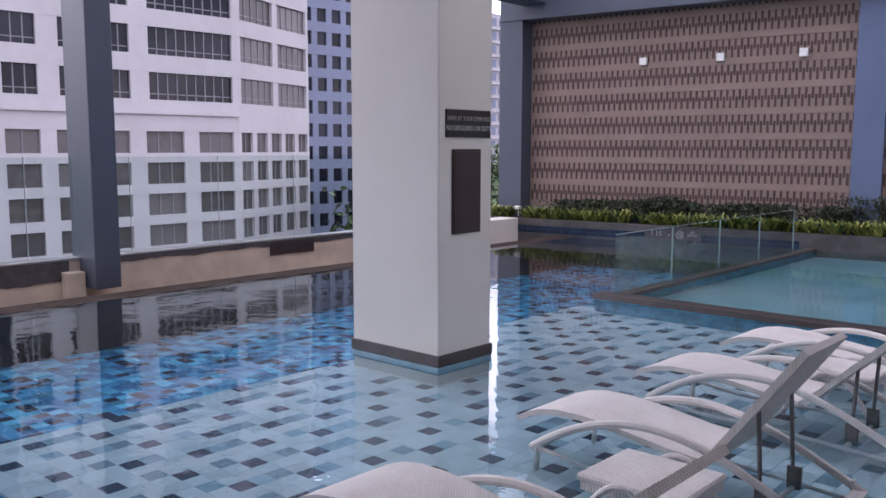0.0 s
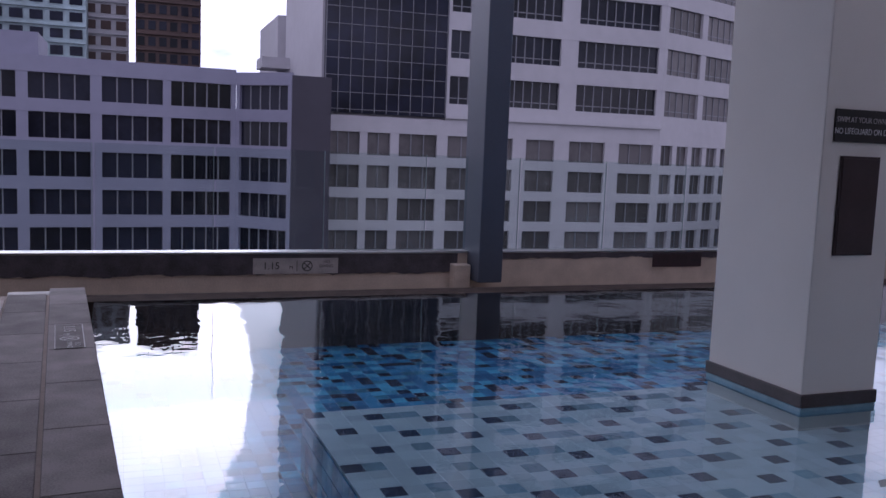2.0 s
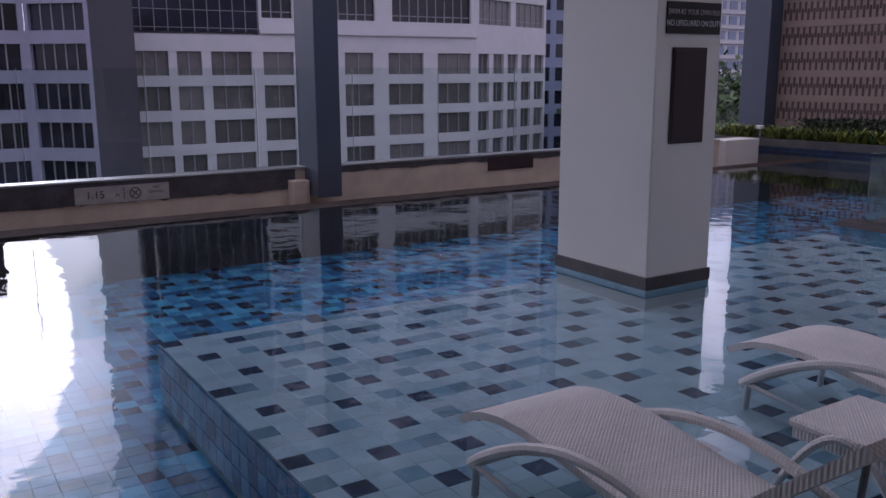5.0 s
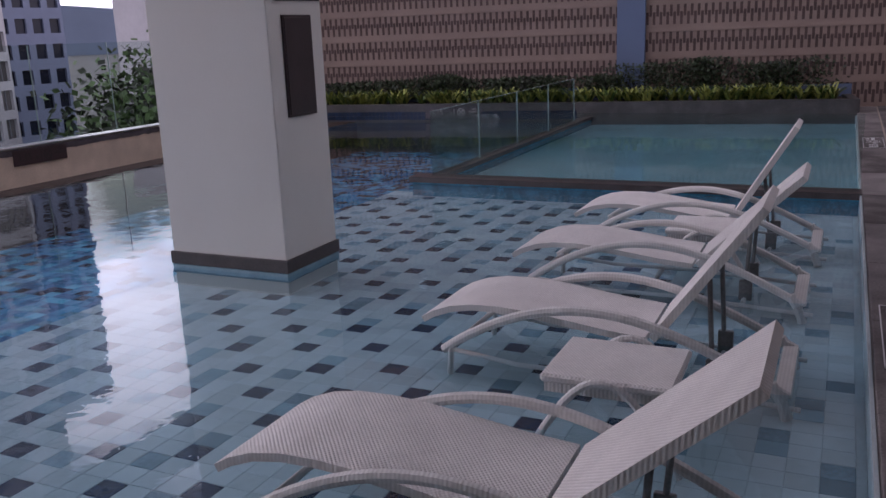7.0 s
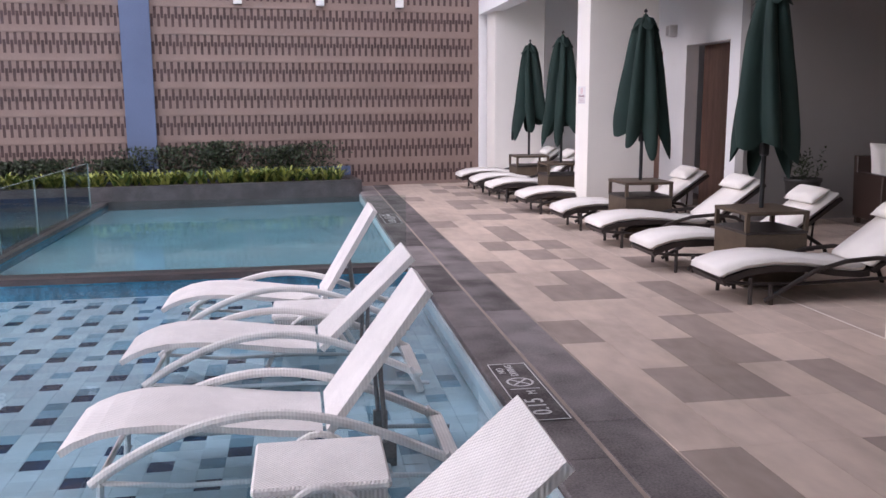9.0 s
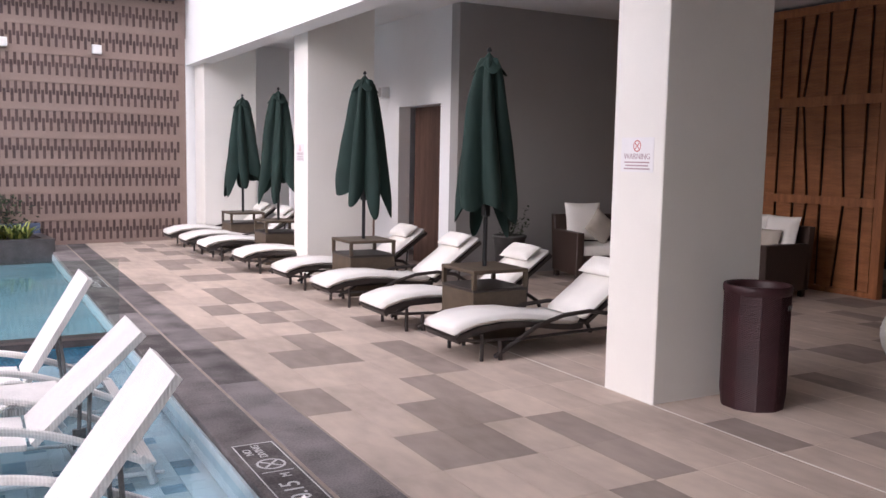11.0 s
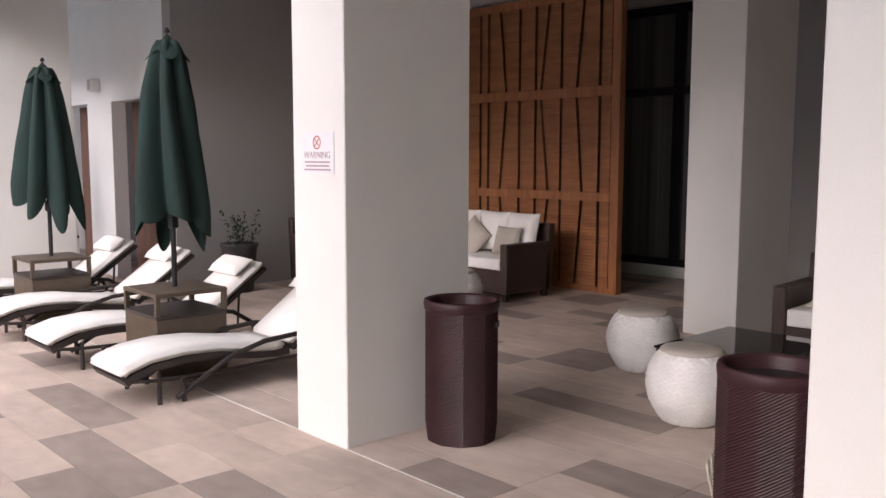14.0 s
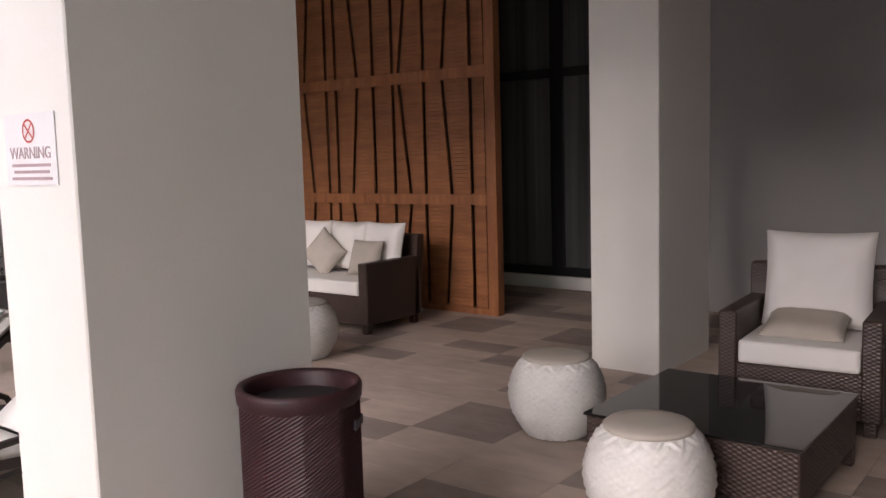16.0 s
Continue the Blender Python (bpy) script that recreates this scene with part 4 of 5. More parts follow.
depth_sign("depth_sign", pose(-0.835, 11.3, 0.002, 0, 0, 90), "0.15", 0.88, 0.215, M_COPING, M_WHITE_INK, "white engraved depth marking in the grey coping", True)
depth_sign("depth_sign", pose(-7.0, 0.45, 0.002, 0, 0, 0), "1.15", 0.84, 0.2, M_COPING, M_WHITE_INK, "white engraved depth marking in the south coping", True)

face_s = Matrix(((1, 0, 0, 0), (0, 0, -1, 0), (0, 1, 0, 0), (0, 0, 0, 1)))
depth_sign("planter_depth_sign", pose(-7.2, PLANTER - 0.008, 0.06) @ face_s, "1.15", 1.0, 0.2, M_BLACKWP, M_SIGN, "dark weathered depth sign on the stone planter wall")
ls = thing("lifeguard_sign", pose(-4.308, 5.18, 1.715) @ face_e, "black sign board with white letters on the pool column", "sign")
part("board", box(-0.25, 0.25, -0.1, 0.1, 0.0, 0.012, 0.002), M_SIGN_BLACK, ls)
text_mesh("lettering", "NO LIFEGUARD ON DUTY", 0.052, Matrix.Translation((0, -0.035, 0.0128)) @ Matrix.Diagonal((0.82, 1, 1, 1)), M_WHITE_INK, ls)
text_mesh("lettering", "SWIM AT YOUR OWN RISK", 0.048, Matrix.Translation((0, 0.035, 0.0128)) @ Matrix.Diagonal((0.82, 1, 1, 1)), M_SIGN, ls)
ap = thing("access_panel", pose(-4.308, 5.16, 1.22) @ face_e, "dark brown flat access panel on the pool column", "panel")
part("frame", box(-0.16, 0.16, -0.31, 0.31, 0.0, 0.01, 0.002), M_PANEL, ap)
part("leaf", box(-0.145, 0.145, -0.295, 0.295, 0.01, 0.016, 0.002), M_PANEL, ap)

face_w = Matrix(((0, 0, -1, 0), (-1, 0, 0, 0), (0, 1, 0, 0), (0, 0, 0, 1)))


def warning(m):
    t = thing("warning_notice", m, "white laminated warning notice with red symbol on a column", "notice", "warning notices")
    part("sheet", box(-0.15, 0.15, -0.108, 0.108, 0.0, 0.002), M_PAPER, t)
    no_diving_icon(t, Matrix.Translation((0, 0.055, 0.0028)), 0.036, M_RED_INK)
    text_mesh("lettering", "WARNING", 0.05, Matrix.Translation((0, -0.012, 0.0025)), M_PINK_INK, t)
    for k, w in enumerate((0.115, 0.105, 0.12)):
        part("print_line", box(-w, w, -0.052 - 0.02 * k, -0.043 - 0.02 * k, 0.002, 0.003), M_PINK_INK, t)
    return t


warning(pose(1.607, 4.945, 1.55) @ face_w)
warning(pose(1.607, 11.18, 1.53) @ face_w)

# wall lamps on the brick wall
for x in (-8.22, -6.8, -5.42, -2.76, -1.41, -0.04):
    w = thing("wall_lamp", pose(x, NORTH - 0.03, 3.12), "small white square wall lamp on the brick wall", "wall lamp", "wall lamps")
    part("housing", box(-0.07, 0.07, -0.07, 0.0, -0.07, 0.07, 0.008), M_LAMP, w)
    part("back_plate", box(-0.05, 0.05, 0.0, 0.028, -0.05, 0.05), M_LAMP, w)
for x, y, z in ((3.33, 12.3, 2.42), (3.33, 14.6, 2.42)):
    w = thing("speaker", pose(x, y, z), "small white box speaker high on the white wall", "speaker", "wall speakers")
    part("case", box(-0.12, 0.005, -0.06, 0.06, -0.08, 0.08, 0.01), M_LAMP, w)
    part("grille", box(-0.124, -0.119, -0.045, 0.045, -0.065, 0.065), M_SIGN, w)

# low lamp on the planter wall
w = thing("spot_lamp", pose(-10.5, PLANTER + 0.4, 0.2), "small white spot lamp in the planter", "spot lamp")
part("stem", tube([(0, 0, 0.0), (0, 0, 0.14)], 0.012), M_LAMP, w)
part("head", box(-0.06, 0.06, -0.06, 0.04, 0.13, 0.2, 0.01), M_LAMP, w)


# ---- pool enclosure for children: glass fence on a low kerb ----
structure("pool_kerb_south", box(-5.13, EDGE_E + 0.05, SHELF_N, SHELF_N + 0.24, -0.075, -0.02), M_DARKTRIM, "dark stone kerb between the shelf and the small pool", "kerb")
structure("pool_kerb_west", box(-5.0, -4.84, SHELF_N + 0.24, PLANTER - 0.3, -0.075, -0.03), M_DARKTRIM, "dark stone kerb of the small pool", "kerb")
structure("small_pool_floor", box(-4.84, EDGE_E, SHELF_N + 0.24, PLANTER + 0.1, -0.6, -0.16), M_KIDS, "sea green floor of the small pool", "pool floor")
structure("pool_kerb_wall_south", box(-5.1, EDGE_E + 0.04, SHELF_N + 0.02, SHELF_N + 0.22, DEEP_Z - 0.05, -0.075), M_T_MIDB, "pale tiled wall below the dark kerb", "pool wall")
structure("pool_kerb_wall_west", box(-4.985, -4.855, SHELF_N + 0.22, PLANTER - 0.3, DEEP_Z - 0.05, -0.075), M_T_MIDB, "pale tiled wall below the dark kerb", "pool wall")
gf = thing("glass_fence", pose(0, 0, 0), "clear frameless glass fence round the small pool", "fence")
y = SHELF_N + 0.12
for k in range(4):
    g = part("pane", box(-4.926, -4.914, y + 1.28 * k + 0.01, y + 1.28 * k + 1.27, -0.03, 0.62), M_GLASS, gf)
    g.visible_shadow = False
    part("pane_edge", box(-4.928, -4.912, y + 1.28 * k + 1.271, y + 1.28 * k + 1.281, -0.03, 0.62), M_EDGE, gf, "pale polished glass edge")
    part("pane_edge", box(-4.928, -4.912, y + 1.28 * k + 0.01, y + 1.28 * k + 1.27, 0.62, 0.626), M_EDGE, gf, "pale polished glass edge")
g = part("pane", box(-4.91, EDGE_E - 0.02, SHELF_N + 0.1, SHELF_N + 0.112, -0.02, 0.62), M_GLASS, gf)
g.visible_shadow = False

# rope left on the floor beside the bin
rp = tagged(link("rope", tube([(2.18 + 0.05 * math.sin(0.45 * k) + 0.002 * k, 2.92 + 0.035 * math.cos(0.45 * k), 0.13 + 0.12 * math.cos(0.45 * k + 0.4) + 0.0012 * k) for k in range(52)], 0.008, 6), M_ROPE, None, "", True), "loose coil of natural rope on the floor beside a bin", "rope")


# ---- plants ----
def leaf_clump(b, x, y, z, n, length, width, rnd, lean=0.6):
    """Arching strap leaves from one crown."""
    for _ in range(n):
        a, s = rnd.uniform(0, 2 * math.pi), rnd.uniform(0.6, 1.1) * length
        reach, up = s * rnd.uniform(0.35, lean + 0.2), s * rnd.uniform(0.5, 0.9)
        dx, dy = math.cos(a), math.sin(a)
        prev = None
        for i in range(4):
            f = i / 3
            px, py, pz = x + dx * reach * f, y + dy * reach * f, z + up * (1.6 * f - f * f * 0.9)
            w = width * (1 - f) ** 0.7 * 0.5 + 0.001
            cur = [b.verts.new((px - dy * w, py + dx * w, pz)), b.verts.new((px + dy * w, py - dx * w, pz))]
            if prev:
                b.faces.new((prev[0], prev[1], cur[1], cur[0]))
            prev = cur


rnd = random.Random(11)
b = bmesh.new()
for k in range(260):
    leaf_clump(b, rnd.uniform(-11.4, -1.25), PLANTER + rnd.uniform(0.2, 0.5), 0.16, 14, 0.42, 0.046, rnd)
tagged(link("spider_plants", b, M_LEAF_L), "low border of yellow-green strap-leaved plants in the planter", "plants", kind="stuff")
b = bmesh.new()
for k in range(150):
    x = rnd.uniform(-9.8, -1.4)
    h = 0.42 + 0.16 * noise.noise(Vector((x * 1.1, 0, 0))) + (0.12 if x > -4.6 else -0.08)
    cx, cy = x, PLANTER + rnd.uniform(0.6, 1.05)
    for _ in range(110):
        p = Vector((cx + rnd.gauss(0, 0.14), cy + rnd.gauss(0, 0.09), 0.22 + h * rnd.random() ** 0.8))
        d, e = Vector((rnd.uniform(-1, 1), rnd.uniform(-1, 1), rnd.uniform(-0.3, 1))).normalized() * 0.06, Vector((rnd.uniform(-1, 1), rnd.uniform(-1, 1), rnd.uniform(-1, 1))).normalized() * 0.02
        b.faces.new([b.verts.new(q) for q in (p, p + d * 0.5 + e, p + d, p + d * 0.5 - e)])
tagged(link("shrubs", b, M_LEAF_D), "dark low shrubs behind the border in the planter", "shrubs", kind="stuff")

pp = thing("potted_plant", pose(3.9, 9.85, 0), "small shrub in a tall dark stone pot by the grey wall", "potted plant")
pot = lathe([(0.13, 0.0), (0.15, 0.02), (0.2, 0.5), (0.215, 0.52), (0.215, 0.55), (0.19, 0.55), (0.18, 0.5)], 28)
part("pot", pot, M_POT, pp, "dark stone pot", True)
b = bmesh.new()
for k in range(26):
    a, r = rnd.uniform(0, 6.28), rnd.uniform(0.02, 0.13)
    h = rnd.uniform(0.2, 0.42)
    for _ in range(14):
        f = rnd.random()
        p = Vector((r * math.cos(a) * (1 + f), r * math.sin(a) * (1 + f), 0.5 + h * f))
        d, e = Vector((rnd.uniform(-1, 1), rnd.uniform(-1, 1), rnd.uniform(0, 1))).normalized() * 0.05, Vector((rnd.uniform(-1, 1), rnd.uniform(-1, 1), 0)).normalized() * 0.012
        b.faces.new([b.verts.new(q) for q in (p, p + d * 0.5 + e, p + d, p + d * 0.5 - e)])
part("foliage", b, M_LEAF_D, pp, "sparse dark green leaves")


# ---- city: facades with real openings ----
def facade(parent, p0, p1, z0, z1, rows, cols, wall, glass, pane_w=1.1, deep=0.35, mull=True):
    """One face of a building from p0 to p1 (its front on the left of that way): piers, bands, set-back panes and mullions."""
    p0, p1 = Vector((*p0, 0)), Vector((*p1, 0))
    L = (p1 - p0).length
    u = (p1 - p0) / L
    nrm = Vector((-u.y, u.x, 0))
    m = Matrix(((u.x, nrm.x, 0, p0.x), (u.y, nrm.y, 0, p0.y), (0, 0, 1, 0), (0, 0, 0, 1)))

    def put(name, bm, material):
        ob = part(name, bm, material, parent)
        ob.data.transform(m)
        return ob

    b = bmesh.new()
    zc = z1
    for za, zb in rows:
        box(0, L, -deep, 0, zb, zc, bm=b)
        zc = za
    box(0, L, -deep, 0, z0, zc, bm=b)
    xs = 0.0
    piers = []
    for xa, xb in cols:
        piers.append((xs, xa * L))
        xs = xb * L
    piers.append((xs, L))
    for za, zb in rows:
        for xa, xb in piers:
            if xb - xa > 0.01:
                box(xa, xb, -deep, -0.02, za, zb, bm=b)
    put("wall", b, wall)
    mu = bmesh.new()
    for za, zb in rows:
        for xa, xb in cols:
            put("window", box(xa * L, xb * L, -deep - 0.1, -deep + 0.02, za, zb), glass)
            if mull:
                k = max(2, round((xb - xa) * L / pane_w))
                for i in range(1, k):
                    x = ease(xa * L, xb * L, i / k)
                    box(x - 0.05, x + 0.05, -deep + 0.02, -deep + 0.1, za, zb, bm=mu)
                if zb - za > 2.1:
                    box(xa * L, xb * L, -deep + 0.02, -deep + 0.09, za + (zb - za) * 0.2, za + (zb - za) * 0.2 + 0.08, bm=mu)
    if mull:
        tagged(put("mullions", mu, M_B_MULL), kind="stuff")
    else:
        mu.free()


def spread(n, w, a=0.0, b=1.0):
    s = (b - a) / n
    return [(a + s * (k + 0.5 - w / 2), a + s * (k + 0.5 + w / 2)) for k in range(n)]


def block(parent, x0, x1, y0, y1, z0, z1, material, name="core"):
    return part(name, box(x0, x1, y0, y1, z0, z1), material, parent)


LOW = [(1.0 - 2.9 * k, 3.0 - 2.9 * k) for k in range(6)]
HIGH = [(22.3 + 4.1 * k, 24.8 + 4.1 * k) for k in range(5, -1, -1)] + [(18.2, 20.7), (14.1, 16.6), (10.0, 12.5), (5.9, 8.4)]
# white office block across the street
ob_a = thing("office_building", pose(0, 0, -26), "white office building with strip windows across the street", "building")
ob_a.matrix_basis = pose(0, 0, 0)
facade(ob_a, (-75, 50.3), (-75, 27.5), 4.6, 46, HIGH, [(0.03, 0.42), (0.5, 0.78), (0.86, 0.985)], M_B_WHITE, M_B_GLASS, 0.95)
facade(ob_a, (-75, 50.3), (-75, 27.5), -26, 4.6, LOW, [(0.03, 0.2), (0.27, 0.44), (0.51, 0.64), (0.7, 0.8), (0.86, 0.985)], M_B_WHITE, M_B_BLIND, 1.3)
part("belt", box(-75.0, -74.7, 27.5, 50.3, 4.55, 4.95), M_B_WHITE, ob_a)
facade(ob_a, (-75, 27.5), (-75, 15.9), -26, 4.4, LOW, [(0.06, 0.37), (0.44, 0.62), (0.68, 0.93)], M_B_WHITE, M_B_BLIND)
facade(ob_a, (-80, 63.0), (-75, 50.3), 4.6, 46, HIGH, spread(2, 0.86), M_B_WHITE, M_B_BLIND)
facade(ob_a, (-80, 63.0), (-75, 50.3), -26, 4.6, LOW, spread(5, 0.72), M_B_WHITE, M_B_BLIND)
block(ob_a, -95, -75.6, 16.2, 50.0, -26, 45.8, M_B_WHITE)
cw = thing("glass_tower", pose(0, 0, 0), "navy curtain-wall face of the office building", "building")
part("glass", box(-75.6, -74.9, 16.4, 27.5, 4.6, 46), M_B_NAVY, cw)
for k in range(11):
    part("mullion", box(-74.9, -74.8, 16.4 + 1.1 * k - 0.025, 16.4 + 1.1 * k + 0.025, 4.6, 46), M_B_MULL, cw)
for k in range(28):
    part("transom", box(-74.9, -74.82, 16.4, 27.5, 4.9 + 1.45 * k, 4.95 + 1.45 * k), M_B_MULL, cw)

# lower lilac office block
ob_c = thing("low_office_building", pose(0, 0, 0), "low lilac-grey office building with dark strip windows", "building")
CR = [(4.3 - 2.85 * k, 6.2 - 2.85 * k) for k in range(7)]
facade(ob_c, (-72, 8.6), (-70, -11.4), -26, 7.4, CR, [(0.02, 0.25), (0.28, 0.5), (0.54, 0.75), (0.79, 0.98)], M_B_LILAC, M_B_GLASS, 1.0)
facade(ob_c, (-68.5, 12.4), (-72, 8.6), -26, 7.2, CR, [(0.06, 0.94)], M_B_LILAC, M_B_GLASS, 1.0)
block(ob_c, -90, -72.4, -11.2, 8.4, -26, 7.0, M_B_LILAC)
# end block coloured dark to stand for the shaded side face
block(ob_c, -85, -68.6, 12.45, 15.6, -26, 7.0, M_B_SHADE, "side_wing")
block(ob_c, -82, -74, -11.4, -6.0, 7.0, 9.4, M_B_LILAC, "plant_room")

# blue-grey tower beyond
ob_f = thing("blue_tower", pose(0, 0, 0), "blue-grey tower with small dark windows", "building")
FR = [(-20 + 3.3 * k, -18.1 + 3.3 * k) for k in range(21)][::-1]
facade(ob_f, (-100.5, 88.5), (-101, 78), -26, 50, FR, spread(4, 0.62), M_B_BLUE, M_B_GLASS, mull=False)
facade(ob_f, (-106, 93), (-100.5, 88.5), -26, 50, FR, spread(2, 0.6), M_B_BLUE, M_B_GLASS, mull=False)
block(ob_f, -118, -101.5, 78.2, 88, -26, 49.5, M_B_BLUE)

# white roofed house behind the lilac block
ob_w = thing("white_block", pose(0, 0, 0), "plain white building behind the lilac office block", "building")
block(ob_w, -110, -96, 15.5, 26.0, -26, 15.5, M_B_WHITE)
block(ob_w, -96.2, -92, 13.3, 26.0, 9.5, 10.6, M_B_WHITE, "ledge")
block(ob_w, -108, -100, 18.5, 26.0, 15.5, 18.5, M_B_WHITE, "roof_hut")

# residential towers far off
def tower(name, x, y, w, h, wall, strip, label, cols=4):
    t = thing(name, pose(x, y, -26), label, "building")
    part("core", box(-w / 2, w / 2, -w / 2, w / 2, 0, h), wall, t)
    for k in range(int(h / 3.3)):
        for c in range(cols):
            y0 = -w / 2 + w * (c + 0.15) / cols
            part("window", box(w / 2, w / 2 + 0.2, y0, y0 + w / cols * 0.66, 3.3 * k + 1.0, 3.3 * k + 2.8), strip, t)
        part("slab", box(w / 2, w / 2 + 0.6, -w / 2, w / 2, 3.3 * k, 3.3 * k + 0.35), wall, t)
    return t


tower("teal_tower", -200, -17, 18, 69, M_B_TEAL, M_B_NAVY, "pale teal and white residential tower far off", 5)
tower("pink_tower", -204, -4.5, 9, 69, M_B_WHITE, M_B_BROWN, "pale pink residential tower far off", 3)
tower("brown_tower", -200, 7.8, 13, 68.5, M_B_BROWN, M_B_GLASS, "dark brown residential tower far off", 6)
tower("glass_office", -105, -26, 18, 42, M_B_LILAC, M_B_NAVY, "pale glass office building with a red sign board", 8)
tower("grey_tower", -150, 168, 22, 60, M_B_WHITE, M_B_BLUE, "pale grey apartment tower beyond the trees", 6)
tower("lilac_tower", -150, 205, 26, 40, M_B_LILAC, M_B_BLUE, "lilac apartment tower beyond the trees", 5)

# trees in the street below the parapet
def tree(x, y, z, h, seed):
    t = thing("tree", pose(x, y, z), "leafy dark green street tree below the terrace", "tree", "street trees")
    r = random.Random(seed)
    part("trunk", tube([(0, 0, 0), (0.1, 0.05, h * 0.3), (0.0, 0.2, h * 0.6)], 0.22, 8), M_B_BROWN, t)
    b = bmesh.new()
    for _ in range(26):
        a, rr = r.uniform(0, 6.28), r.uniform(0, h * 0.32)
        c = Vector((rr * math.cos(a), rr * math.sin(a), h * r.uniform(0.5, 0.95)))
        tube([(0, 0.1, h * 0.45), tuple(c * 0.9)], 0.05, 4, b)
        for _ in range(150):
            p = c + Vector((r.gauss(0, 0.09), r.gauss(0, 0.09), r.gauss(0, 0.06))) * h
            d, e = Vector((r.uniform(-1, 1), r.uniform(-1, 1), r.uniform(-0.4, 1))).normalized() * 0.9, Vector((r.uniform(-1, 1), r.uniform(-1, 1), r.uniform(-1, 1))).normalized() * 0.4
            b.faces.new([b.verts.new(q) for q in (p, p + d * 0.5 + e, p + d, p + d * 0.5 - e)])
    part("crown", b, M_TREE, t)


M_TREE = mat("street tree leaf", (0.07, 0.12, 0.045), 0.6, var=0.4, scale=0.6, island=0.9, bump=0)
for k, (x, y, h) in enumerate(((-60, 62, 21), (-66, 70, 24), (-58, 72, 20), (-70, 82, 25), (-60, 84, 22), (-62, 96, 21), (-72, 100, 26), (-80, 90, 27), (-60, 110, 20))):
    tree(x, y, -26, h, k)

# far hills, the haze painted in as a blue grey colour
b = bmesh.new()
prev = None
for i in range(80):
    a = radians(-95 + i * 1.6)
    h = 60 + 130 * max(0.0, noise.noise(Vector((i * 0.11, 2.0, 0))) + 0.35)
    x, y = 2600 * math.sin(a), 2600 * math.cos(a)
    cur = [b.verts.new((x, y, -30)), b.verts.new((x, y, h)), b.verts.new((x * 1.1, y * 1.1, -30))]
    if prev:
        b.faces.new((prev[0], prev[1], cur[1], cur[0]))
        b.faces.new((prev[1], prev[2], cur[2], cur[1]))
    prev = cur
tagged(link("hills", b, M_HILL_HAZE), "hills on the horizon with blue haze put into their colour", "hills", kind="structure")


# ---- pieces of floors and walls ----
def cell_mesh(name, w, d, h, material, bevel=0.003):
    b = box(-w / 2, w / 2, -d / 2, d / 2, -h, 0.0)
    bmesh.ops.bevel(b, geom=[e for e in b.edges if all(v.co.z > -1e-6 for v in e.verts)], offset=bevel, segments=1, affect="EDGES")
    me = bpy.data.meshes.new(name)
    b.to_mesh(me)
    b.free()
    me.materials.append(material)
    return me


# deck tiles in running bond, light with scattered taupe groups
TW, TD = 0.285, 0.555
tile_l, tile_d = cell_mesh("tile", TW - 0.002, TD - 0.002, 0.012, M_DECK_L, 0.0012), cell_mesh("tile", TW - 0.002, TD - 0.002, 0.012, M_DECK_D, 0.0012)
deck = bpy.data.objects["floor"]
rt = random.Random(21)
rest = {0: [], 1: []}
count = 0


def flat_tiles(name, cells, material, label, parent, h=0.012, bev=0.0015):
    """Many bevelled tiles in one mesh."""
    vs, fs = [], []
    for cx, cy, w, d, z in cells:
        o = len(vs)
        for q, zz in ((0.0, z - h), (0.0, z - bev), (bev, z)):
            vs += [(cx - w / 2 + q, cy - d / 2 + q, zz), (cx + w / 2 - q, cy - d / 2 + q, zz), (cx + w / 2 - q, cy + d / 2 - q, zz), (cx - w / 2 + q, cy + d / 2 - q, zz)]
        for r in (0, 4):
            fs += [(o + r + i, o + r + (i + 1) % 4, o + r + 4 + (i + 1) % 4, o + r + 4 + i) for i in range(4)]
        fs.append((o + 8, o + 9, o + 10, o + 11))
    me = bpy.data.meshes.new(name)
    me.from_pydata(vs, [], fs)
    me.materials.append(material)
    ob = new(name, me)
    ob.parent = parent
    return tagged(ob, label, kind="stuff")


x_start = DECK + 0.01
Y0 = 3.74 - 13 * TD
DARK = {(0, 16), (1, 14), (2, 14), (2, 15), (3, 15), (3, 16), (4, 17), (4, 18), (1, 18), (2, 18), (2, 19), (3, 20), (4, 13), (4, 14), (3, 12), (3, 11), (0, 12), (7, 13), (9, 12), (9, 11), (12, 14), (3, 22), (1, 22), (2, 21), (0, 20), (5, 20), (6, 19), (12, 13), (10, 16), (11, 16)}
for j in list(range(11)) + list(range(23, 45)):
    i = rt.randint(-1, 3)
    while i < 60:
        DARK.update((i + q, j) for q in range(rt.choice((1, 1, 2))))
        i += 2 + rt.choice((1, 2, 3, 4))
for j in range(11, 23):
    i = rt.randint(13, 16)
    while i < 60:
        DARK.update((i + q, j) for q in range(rt.choice((1, 1, 2))))
        i += 2 + rt.choice((1, 2, 3, 4))
nx, y_lo = int((12.0 - x_start) / TW), Y0
for i in range(nx):
    x = x_start + (i + 0.5) * TW
    for j in range(int((17.3 - y_lo) / TD)):
        y = y_lo + (j + 0.5) * TD
        dark = (i, j) in DARK
        if 0 < i < 16 and 2.4 < y < 12.0 and count < 290 and not (1.5 < x < 2.6 and 4.5 < y < 5.4):
            shared("tile", tile_d if dark else tile_l, pose(x, y, 0), deck)
            count += 1
        else:
            rest[1 if dark else 0].append((x, y, TW - 0.002, TD - 0.002, 0.0))
flat_tiles("tiles", rest[0], M_DECK_L, "light sandstone tiles", deck)
flat_tiles("tiles", rest[1], M_DECK_D, "taupe sandstone tiles", deck)
south = bpy.data.objects["floor_south"]
cells = {0: [], 1: []}
